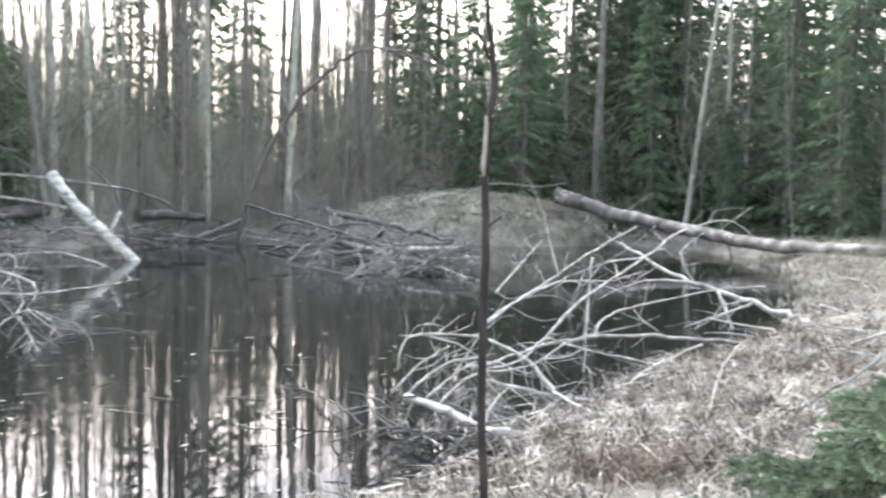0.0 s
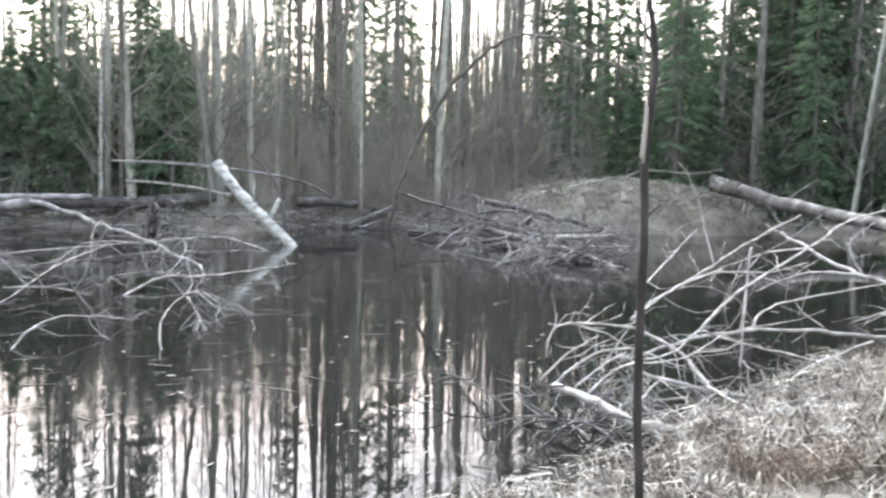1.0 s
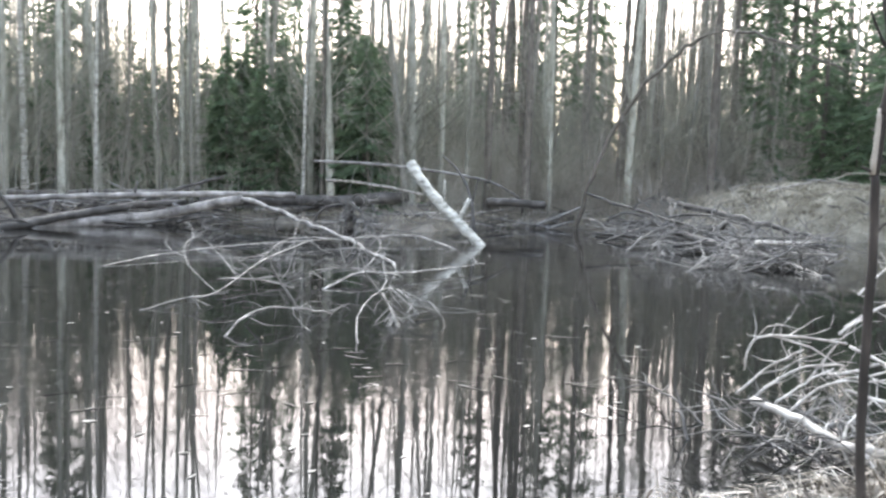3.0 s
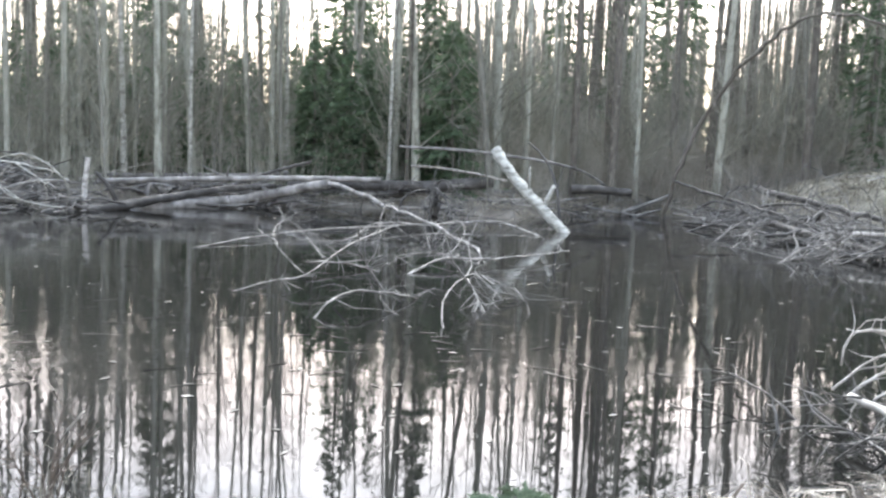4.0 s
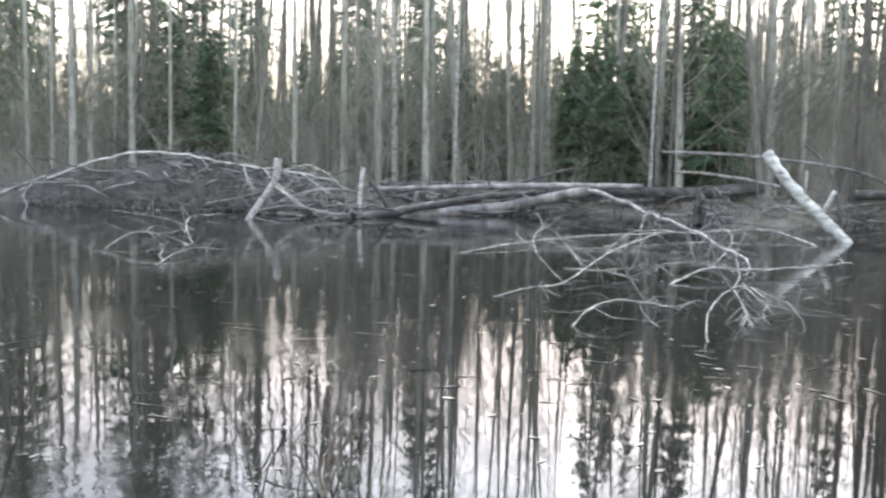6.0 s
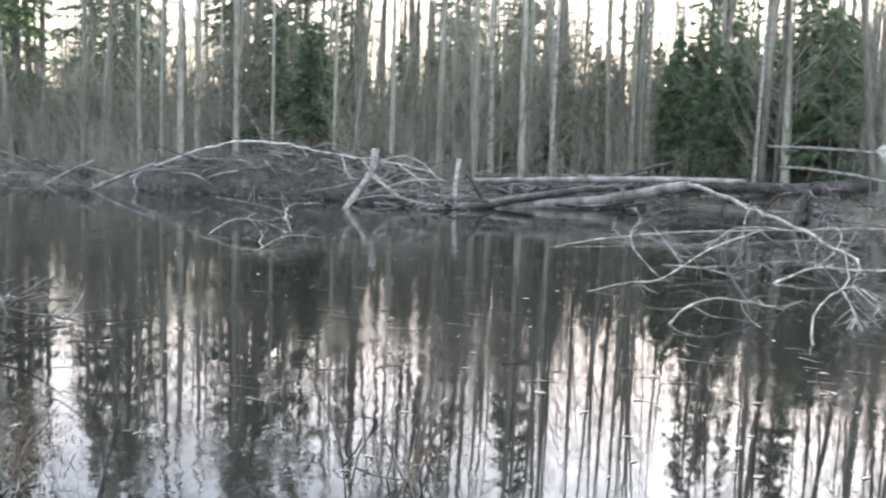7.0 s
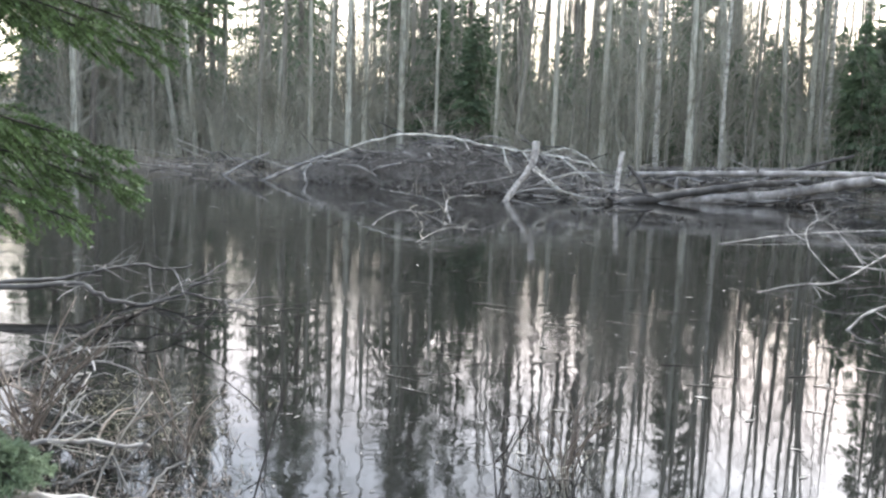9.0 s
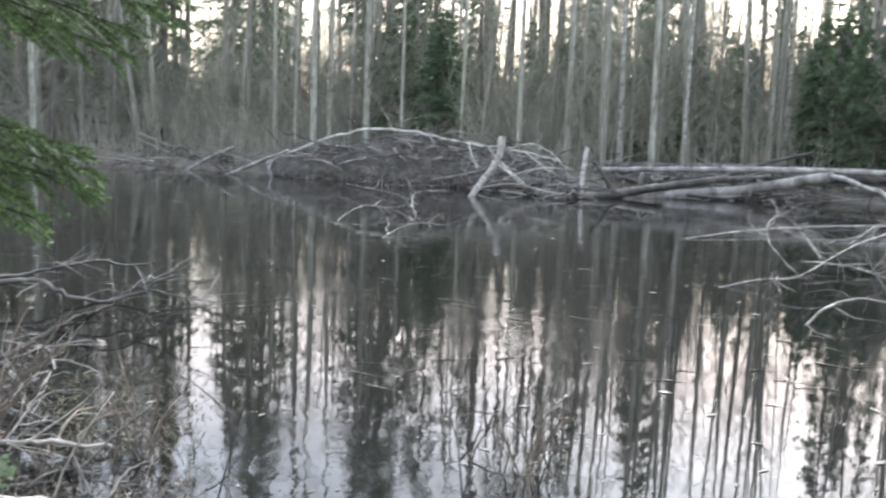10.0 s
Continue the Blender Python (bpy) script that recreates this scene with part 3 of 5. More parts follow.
# the wood behind the camera
BEHIND = random.Random(15)
for kinds, count in ((SPRUCE, 3), (PINES, 6), (GREY, 10), (PALE, 6)):
    for _ in range(count):
        a, d = radians(BEHIND.uniform(125, 320)), BEHIND.uniform(11, 34)
        x, y = -math.sin(a) * d, math.cos(a) * d
        if shore_distance([(x, y)])[0] > 3:
            plant(kinds, x, y, BEHIND.uniform(0.85, 1.15), 1.0, (BEHIND.gauss(0, 1.5), BEHIND.gauss(0, 1.5)), rng=BEHIND)


LANES = [(7.8, 9.0), (10.0, 11.0), (14.4, 15.6), (18.5, 19.3), (39.6, 41.0), (42.8, 43.8), (57.5, 58.6), (61.0, 61.8), (66.6, 67.6), (69.0, 70.0), (72.4, 73.4)]


def in_lane(x, y):
    """Narrow lanes where the deep wood lets the sky through."""
    yaw = math.degrees(math.atan2(-x, y))
    return any(u < yaw < v for u, v in LANES)


def far_woods():
    """The deeper forest: thin trunks with sparse branches, and ragged conifers, all in two meshes."""
    rng = random.Random(9)
    trunks, green = Shape(), Shape()
    for i in range(1650):
        a, d = radians(rng.uniform(-55, 125) if i < 1500 else rng.uniform(0, 25)), math.sqrt(rng.uniform(44 ** 2, 105 ** 2))
        x, y = -math.sin(a) * d, math.cos(a) * d
        if shore_distance([(x, y)])[0] < 9 or in_gap(x, y) or in_lane(x, y):
            continue
        if (a > 0.87 or 0.65 < a < 0.75) and rng.random() < 0.5:
            continue
        h, r = rng.uniform(12, 20), rng.uniform(0.06, 0.17)
        tx, ty = rng.gauss(0, 0.25), rng.gauss(0, 0.25)
        trunks.tube([(x, y, 0), (x + tx, y + ty, h * 0.5), (x + 2 * tx, y + 2 * ty, h)], r, r * 0.2, 5)
        for _ in range(36):
            z = rng.uniform(0.3, 1) * h
            b = rng.uniform(0, 2 * math.pi)
            ln = rng.uniform(0.5, 2.2)
            p = Vector((x + tx * 2 * z / h, y + ty * 2 * z / h, z))
            trunks.twig(p, p + Vector((math.cos(b) * ln, math.sin(b) * ln, rng.uniform(0.1, 1.0) * ln)), 0.016)
    for i in range(1700):
        a = radians(rng.uniform(-60, 130))
        yaw = math.degrees(a)
        d = math.sqrt(rng.uniform(44 ** 2, 95 ** 2))
        x, y = -math.sin(a) * d, math.cos(a) * d
        if shore_distance([(x, y)])[0] < 9 or in_gap(x, y) or in_lane(x, y):
            continue
        h = rng.uniform(6, 9.5) if 36.5 < yaw < 44 else rng.uniform(5.5, 9.5) if 0 < yaw < 52 else rng.uniform(3.5, 7) if yaw > 5 else rng.uniform(8, 16)
        if 6 < yaw < 12:
            h *= 0.9
        elif rng.random() < 0.13:
            h *= 1.5
        rad = h * 0.15 + 0.4
        green.twig((x, y, 0), (x, y, h), 0.12)
        for _ in range(84):
            u = rng.random() ** 1.2
            b = rng.uniform(0, 2 * math.pi)
            w = rad * (1 - u) * rng.uniform(0.6, 1.1) + 0.1
            p = Vector((x, y, h * (0.04 + 0.96 * u)))
            e = p + Vector((math.cos(b) * w, math.sin(b) * w, -0.35 * w - 0.1))
            green.blade(p, e, Vector((-math.sin(b), math.cos(b), rng.gauss(0, 0.5))) * rng.uniform(0.08, 0.2))
    tagged(new("far_trunks", trunks.mesh("far_trunks", M_BARK)), "crowd of thin bare trunks deep in the forest", "woods", kind="stuff")
    tagged(new("far_conifers", green.mesh("far_conifers", M_FAR)), "dark ragged conifers deep in the forest", "woods", kind="stuff")


far_woods()


def thicket():
    """Bare shrubs and brushwood on the far banks."""
    rng = random.Random(21)
    grey, brown = Shape(), Shape()
    count = 0
    while count < 2800:
        a, d = radians(rng.choice((rng.uniform(-13, 98), rng.uniform(0, 22), rng.uniform(48, 98)))), math.sqrt(rng.uniform(22 ** 2, 60 ** 2))
        x, y = -math.sin(a) * d, math.cos(a) * d
        sd = shore_distance([(x, y)])[0]
        if not 0.2 < sd < 13:
            continue
        count += 1
        s = brown if a + rng.gauss(0, 0.08) < 0.4 else grey
        z = ground_z(x, y)
        h = rng.uniform(1.2, 3.2) + (rng.uniform(0, 2.6 if a < 0.4 else 3.2) if sd > 1.5 else 0)
        if in_lane(x, y):
            h = min(h, 2.4)
        for _ in range(rng.randint(4, 8)):
            b = rng.uniform(0, 2 * math.pi)
            p = Vector((x + rng.gauss(0, 0.25), y + rng.gauss(0, 0.25), z - 0.05))
            tilt = rng.uniform(0.1, 0.45)
            e = p + Vector((math.cos(b) * tilt, math.sin(b) * tilt, 1)) * h * rng.uniform(0.6, 1)
            s.twig(p, e, rng.uniform(0.01, 0.022))
            for _ in range(6):
                g = p.lerp(e, rng.uniform(0.3, 0.95))
                c = rng.uniform(0, 2 * math.pi)
                s.twig(g, g + Vector((math.cos(c) * 0.5, math.sin(c) * 0.5, rng.uniform(0.2, 0.8))) * h * rng.uniform(0.12, 0.32), 0.008)
    tagged(new("bank_thicket", grey.mesh("bank_thicket", M_CROWN)), "bare grey-green shrub thicket along the far bank", "shrubs", kind="stuff")
    tagged(new("bank_thicket", brown.mesh("bank_thicket", M_TWIG)), "bare brown shrub thicket behind the beaver lodge", "shrubs", kind="stuff")


thicket()

# ---- beaver lodge across the pond ----
def stick_variants(mat, seed):
    rng = random.Random(seed)
    out = []
    for i in range(4):
        s = Shape()
        bend = [(0, 0, 0), (0.5, rng.gauss(0, 0.06), rng.gauss(0, 0.05)), (1.0, rng.gauss(0, 0.08), rng.gauss(0, 0.06))]
        s.tube(curve_points(bend, 3), 0.03, 0.014, 5, rough=0.1, rng=rng)
        out.append(s.mesh("stick", mat, True))
    return out


def dome(cx, cy, rx, ry, top, rng, flat=0.55):
    """A rounded, lumpy mound with its foot under the waterline."""
    s, rings, segs = Shape(), 16, 44
    for i in range(rings + 1):
        u = i / rings
        for k in range(segs):
            a = 2 * math.pi * k / segs
            h = top * max(0.0, 1 - u ** 2.2) ** flat
            x, y = cx + rx * u * math.cos(a) * 1.08, cy + ry * u * math.sin(a) * 1.08
            lump = noise.noise(Vector((x * 0.9, y * 0.9, 3))) * 0.22 + noise.noise(Vector((x * 2.7, y * 2.7, 8))) * 0.10
            s.v.append(Vector((x, y, h + lump * (1 if 0 < u < 0.97 else 0) - (0.45 if u > 0.97 else 0.1 * u))))
    for i in range(rings):
        for k in range(segs):
            a, b = i * segs + k, i * segs + (k + 1) % segs
            s.f.append((a, a + segs, b + segs, b))
    return s


def mound_height(cx, cy, rx, ry, top, x, y, flat=0.55):
    u = math.hypot((x - cx) / rx, (y - cy) / ry) / 1.08
    return top * max(0.0, 1 - min(u, 1) ** 2.2) ** flat


def lay_sticks(parent, meshes, count, cx, cy, rx, ry, top, rng, l0, l1, out=0.5, rise=0.0):
    for _ in range(count):
        a, u = rng.uniform(0, 2 * math.pi), rng.uniform(0.25, 1.02)
        x, y = cx + rx * u * math.cos(a), cy + ry * u * math.sin(a)
        ob = new("stick", meshes[rng.randrange(4)])
        ob.parent = parent
        ln = rng.uniform(l0, l1)
        ob.matrix_basis = (pose(x, y, mound_height(cx, cy, rx, ry, top, x, y) + 0.05 + rise * rng.random(), 0, rng.gauss(8, 14), math.degrees(a) + 180 + rng.gauss(0, 60) * out)
                           @ Matrix.Diagonal((ln, rng.uniform(0.6, 1.6), rng.uniform(0.6, 1.6), 1)))


def grass_tufts(name, label, spots, mat, seed, blades, height, spread, width, flat=0.6):
    """Tufts of bent dead blades at the given places, as one object."""
    rng = random.Random(seed)
    s = Shape()
    for x, y, z in spots:
        for _ in range(blades):
            a, b = rng.uniform(0, 2 * math.pi), rng.uniform(0, 2 * math.pi)
            p = Vector((x + rng.gauss(0, spread), y + rng.gauss(0, spread), z - 0.02))
            ln = height * rng.uniform(0.5, 1.3)
            lay = rng.uniform(flat * 0.5, flat * 1.4)
            d = Vector((math.cos(a), math.sin(a), 0))
            mid = p + d * ln * 0.35 * lay + Vector((0, 0, ln * 0.5 * (1.15 - lay * 0.6)))
            end = p + d * ln * 0.95 * lay + Vector((0, 0, ln * (1.0 - lay) * 0.75 + 0.02))
            s.strip([p, mid, end], Vector((math.cos(b), math.sin(b), 0.2)) * width)
    return tagged(new(name, s.mesh(name, mat)), label, "grass", kind="stuff")


STICKS_GREY, STICKS_PALE, STICKS_DARK = stick_variants(M_LOG, 1), stick_variants(M_DEAD, 2), stick_variants(M_WET, 3)
LODGE = (1.05, 37.4, 5.5, 3.6, 2.0)


def beaver_lodge():
    rng = random.Random(41)
    ob = thing("beaver_lodge", "grassy beaver lodge of mud and sticks standing in the water", "beaver lodge", (0, 0, 0))
    part("mound", dome(*LODGE, rng), M_LODGE, ob)
    lay_sticks(ob, STICKS_GREY, 46, *LODGE, rng, 0.8, 2.4, 1.0)
    lay_sticks(ob, STICKS_PALE, 12, *LODGE, rng, 0.8, 2.0, 1.0)
    lay_sticks(ob, STICKS_DARK, 26, *LODGE, rng, 0.8, 2.2, 1.0)
    spots = []
    while len(spots) < 1300:
        x, y = rng.uniform(-5, 7), rng.uniform(33.3, 41)
        h = mound_height(*LODGE, x, y)
        if h > 0.15:
            spots.append((x, y, h - 0.05))
    grass_tufts("lodge_grass", "short dead grass over the beaver lodge", spots, M_SEDGE, 5, 9, 0.5, 0.25, 0.022, 0.9)


beaver_lodge()
HEAPS = [(-31.3, 13.9, 2.7, 2.0, 0.8), (-28.3, 16.1, 3.1, 2.2, 1.3), (-25.3, 17.9, 2.6, 1.7, 0.85)]


def brush_heap(spot, seed):
    rng = random.Random(seed)
    ob = thing("brush_heap", "dark heap of tangled sticks against the far bank", "brush heap", group="brush heaps along the bay")
    part("core", dome(*spot[:4], spot[4] * 0.5, rng), M_MUD, ob, "black mud and rotting wood")
    lay_sticks(ob, STICKS_GREY, 60, *spot, rng, 0.9, 2.6, 1.3, 0.45)
    lay_sticks(ob, STICKS_PALE, 5, *spot, rng, 0.8, 2.0, 1.3, 0.2)
    lay_sticks(ob, STICKS_DARK, 60, *spot, rng, 0.8, 2.4, 1.3, 0.45)
    s = Shape()
    for _ in range(5200):
        a, u = rng.uniform(0, 2 * math.pi), math.sqrt(rng.random()) * 1.1
        x, y = spot[0] + spot[2] * u * math.cos(a), spot[1] + spot[3] * u * math.sin(a)
        p = Vector((x, y, mound_height(*spot, x, y)))
        p.z *= rng.uniform(0.4, 1.05)
        s.twig(p, p + Vector((rng.gauss(0, 0.55), rng.gauss(0, 0.55), rng.gauss(0.25, 0.35))), rng.uniform(0.006, 0.014))
    tagged(part("fine_growth", s, M_TWIG_WET, ob, "fine tangled grey-brown twigs", smooth=False), kind="stuff")


for i, spot in enumerate(HEAPS):
    brush_heap(spot, 43 + i)


def brush_line(label, line, width, height, grey, pale, dark, twigs, seed, l0=0.8, l1=2.6):
    """Driftwood and broken sticks heaped along a line, each stick a part, with fine twigs between."""
    rng = random.Random(seed)
    ob = thing("driftwood_pile", label, "driftwood", group="driftwood piles")
    line = [Vector(p) for p in line]

    def spot():
        k = rng.uniform(0, len(line) - 1.001)
        a, b = line[int(k)], line[int(k) + 1]
        along = (b - a).normalized()
        off = max(-1.6, min(1.6, rng.gauss(0, 0.6)))
        p = a.lerp(b, k % 1) + Vector((-along.y, along.x)) * off * width
        base = max(ground_z(p.x, p.y), -0.03)
        return p.x, p.y, base + height * rng.random() * max(0.0, 1 - abs(off) / 1.7), math.degrees(math.atan2(along.y, along.x))

    for meshes, count in ((STICKS_GREY, grey), (STICKS_PALE, pale), (STICKS_DARK, dark)):
        for _ in range(count):
            x, y, z, yaw = spot()
            stick = new("stick", meshes[rng.randrange(4)])
            stick.parent = ob
            fat = rng.uniform(0.5, 1.2) if rng.random() < 0.75 else rng.uniform(1.4, 2.6)
            ln = rng.uniform(l0, l1)
            turn = radians(yaw + rng.gauss(0, 45))
            stick.matrix_basis = (pose(x - 0.5 * ln * math.cos(turn), y - 0.5 * ln * math.sin(turn), z + 0.04, 0, rng.gauss(0, 7), math.degrees(turn)) @ Matrix.Diagonal((ln, fat, fat, 1)))
    s = Shape()
    for _ in range(twigs):
        x, y, z, yaw = spot()
        p = Vector((x, y, z))
        s.twig(p, p + Vector((rng.gauss(0, 0.4), rng.gauss(0, 0.4), rng.gauss(0.15, 0.25))), rng.uniform(0.005, 0.011))
    tagged(part("fine_growth", s, M_TWIG_WET, ob, "fine broken twigs", smooth=False), kind="stuff")


brush_line("dark and grey driftwood heaped before the beaver lodge", [(-5.6, 31.6), (-3.2, 28.0), (-1.4, 24.4), (0.2, 21.0)], 0.8, 0.75, 24, 10, 90, 900, 501, 0.9, 2.8)
brush_line("grey driftwood heaped behind the long waterside logs", [(-21.8, 19.8), (-20.6, 22.8), (-18.6, 25.4)], 1.1, 0.6, 46, 6, 40, 700, 503, 1.0, 3.4)
brush_line("grey brushwood round the gnawed stake and arched birch", [(-24.2, 16.9), (-22.0, 17.0), (-20.6, 17.9)], 0.7, 0.5, 36, 10, 26, 500, 505)
brush_line("dark broken wood strewn along the bank below the pines", [(-14.2, 26.4), (-11.6, 27.2), (-11.1, 30.6), (-8.8, 33.8), (-5.4, 36.6)], 0.5, 0.2, 14, 3, 26, 500, 507, 0.6, 1.8)
brush_line("dark broken wood along the muddy edge of the bay", [(-33.0, 12.0), (-36.5, 10.4), (-40.0, 9.4)], 0.5, 0.2, 8, 1, 24, 500, 509, 0.6, 1.6)


# ---- fallen trunks ----
def log(name, label, pts, r0, r1, mat, stubs=(), seed=1, stub_mat=None, ends=True):
    """A fallen trunk through world points, with broken branch stubs, each from a place on it to a tip."""
    o = Vector(pts[0])
    ob = thing(name, label, "log", o)
    part("trunk", limb(pts, r0, r1, 12, 7, r0 * 0.07, 0.10, o, seed), mat, ob)
    for i, (a, b, r) in enumerate(stubs):
        a, b = Vector(a), Vector(b)
        part("branch_stub", limb([a, a.lerp(b, 0.5) + Vector((0, 0, 0.02)), b], r, r * 0.7, 6, 3, 0, 0.1, o, seed + i), stub_mat or mat, ob)
    return ob


log("leaning_birch_log", "white birch log leaning from the bank into the water", [(-7.70, 22.36, -0.2), (-8.48, 22.64, 0.46), (-9.59, 23.07, 1.30), (-10.51, 23.55, 2.17)], 0.135, 0.165, M_BIRCH,
    [((-8.64, 22.68, 0.58), (-8.37, 22.79, 1.24), 0.08), ((-9.14, 22.84, 0.95), (-9.09, 22.73, 1.72), 0.042)], 3)
log("snapped_branch", "dark forked branch stuck upright by the leaning birch", [(-8.20, 22.9, 0.0), (-8.45, 23.2, 1.1), (-8.85, 23.37, 1.88), (-9.46, 23.45, 2.43)], 0.05, 0.022, M_WET, [((-8.45, 23.2, 1.1), (-8.3, 23.3, 1.8), 0.025)], 4)
log("fallen_pine", "long debarked grey trunk resting on the beaver lodge", [(4.62, 35.0, 1.98), (5.6, 34.2, 1.66), (6.57, 33.36, 1.34), (8.50, 29.8, 0.84), (9.71, 26.27, 0.60), (11.46, 22.2, 0.64), (12.1, 19.6, 0.70), (13.0, 16.5, 0.72)], 0.29, 0.11, M_PINE_LOG,
    [((5.6, 34.2, 1.6), (5.5, 33.8, 0.9), 0.06), ((7.3, 32.7, 1.1), (7.2, 32.2, 0.5), 0.05), ((8.5, 29.8, 0.8), (8.45, 29.4, 0.1), 0.06), ((9.1, 28.2, 0.7), (9.15, 27.8, 0.05), 0.05),
     ((10.3, 25.0, 0.6), (10.3, 24.6, 0.05), 0.06), ((6.8, 33.1, 1.4), (8.1, 34.0, 2.2), 0.035), ((8.9, 28.8, 0.8), (10.4, 29.8, 1.7), 0.035)], 5)
pine = bpy.data.objects["fallen_pine"]
splinters, chips = Shape(), random.Random(627)
for _ in range(16):
    b = chips.uniform(0, 2 * math.pi)
    root = Vector((0.05 + 0.2 * math.cos(b) * chips.random(), 0.0, 0.24 * math.sin(b) * chips.random()))
    splinters.tube([root, root + Vector((-0.28, 0.23, 0.09)) * chips.uniform(0.4, 1.3)], 0.05, 0.008, 5)
part("broken_end", splinters, M_WET, pine, "dark splintered break", smooth=False)
part("bark", limb([(4.5, 35.1, 2.02), (4.9, 34.77, 1.89), (5.4, 34.36, 1.73)], 0.31, 0.285, 11, 4, 0.008, 0.14, pine.location, 629), M_PINE, pine, "rough dark bark left on the butt")
log("mossy_log", "long weathered grey log lying along the bank", [(-21.8, 19.1, 0.80), (-20.2, 21.5, 0.92), (-17.7, 24.3, 1.05), (-15.6, 25.6, 1.07)], 0.085, 0.10, M_LOG, [((-19.5, 22.3, 0.95), (-19.3, 22.2, 1.4), 0.03)], 6)
log("low_log", "thick grey log half sunk at the water's edge", [(-21.0, 18.9, -0.12), (-20.1, 20.9, 0.12), (-19.2, 23.1, 0.33), (-16.26, 23.42, 0.94)], 0.16, 0.16, M_LOG, [], 7)
log("dark_log", "dark wet log sloping into the pond", [(-20.4, 17.2, -0.02), (-20.3, 18.9, 0.15), (-20.2, 20.5, 0.36), (-19.8, 22.7, 0.62), (-19.3, 24.6, 0.72)], 0.16, 0.09, M_WET, [], 8)
log("rotten_log", "dark mossy log lying behind the waterside wood", [(-19.53, 25.6, 0.72), (-17.26, 27.15, 0.84), (-14.72, 27.4, 0.90), (-12.66, 28.28, 1.15)], 0.18, 0.22, M_WET, [], 9)
log("hung_pole", "thin fallen stem propped across the bank", [(-15.61, 26.79, 2.26), (-12.97, 27.04, 2.18), (-10.56, 28.2, 1.9), (-9.9, 30.0, 1.6), (-9.6, 31.6, 1.14)], 0.05, 0.045, M_LOG, [], 10)
log("pale_pole", "short pale pole lying on the bank", [(-15.75, 27.86, 1.60), (-14.96, 28.28, 1.58), (-13.16, 28.06, 1.40), (-12.0, 28.0, 1.2)], 0.05, 0.045, M_DEAD, [], 11)
log("broken_snag", "pale broken snag on the far bank", [(-12.3, 36.0, 0.3), (-11.58, 35.5, 1.75), (-10.87, 35.7, 2.4)], 0.15, 0.12, M_DEAD, [], 12)
log("lying_trunk", "dark trunk lying behind the bank trees", [(-10.9, 31.6, 0.95), (-9.9, 31.9, 0.97), (-8.9, 32.6, 0.88)], 0.18, 0.14, M_WET, [], 13)
log("gnawed_stake", "pale barkless stake leaning out of the water", [(-21.45, 14.05, -0.15), (-21.38, 14.50, 0.45), (-21.17, 14.83, 1.05), (-21.19, 14.98, 1.72)], 0.09, 0.11, M_DEAD, [((-21.2, 14.8, 0.98), (-20.6, 15.0, 0.62), 0.04)], 14)
log("broken_post", "short pale broken trunk standing in the water", [(-20.55, 17.5, -0.15), (-20.72, 17.7, 0.73), (-20.80, 17.9, 1.49)], 0.075, 0.08, M_DEAD, [], 15)
log("dark_stake", "dark stick leaning at the end of the log", [(-20.3, 18.6, -0.05), (-20.45, 18.4, 0.6), (-20.75, 18.1, 1.10)], 0.085, 0.05, M_WET, [], 16)
log("bank_log", "weathered log on the far bank", [(-24.5, 21.5, 0.9), (-21.5, 24.5, 1.0), (-20.3, 26.6, 1.15)], 0.08, 0.09, M_LOG, [], 17)
log("slanting_pole", "dark pole slanting up behind the logs", [(-20.6, 24.2, 0.8), (-19.5, 25.4, 1.35), (-18.8, 26.0, 1.6)], 0.06, 0.05, M_WET, [], 18)
log("shore_pole", "pale pole slipping off the far bank", [(-31.6, 10.1, -0.1), (-30.8, 11.1, 0.5), (-30.4, 12.1, 0.95)], 0.08, 0.05, M_LOG, [], 19)
log("shore_pole", "thin grey pole slipping off the far bank", [(-34.5, 9.4, -0.1), (-34.4, 10.4, 0.5), (-33.9, 11.2, 0.95)], 0.06, 0.04, M_LOG, [], 20)
log("shore_pole", "grey pole lying on the waterside brush", [(-29.9, 12.9, 0.0), (-28.9, 13.5, 0.56), (-28.0, 14.0, 0.8)], 0.06, 0.045, M_LOG, [], 21)


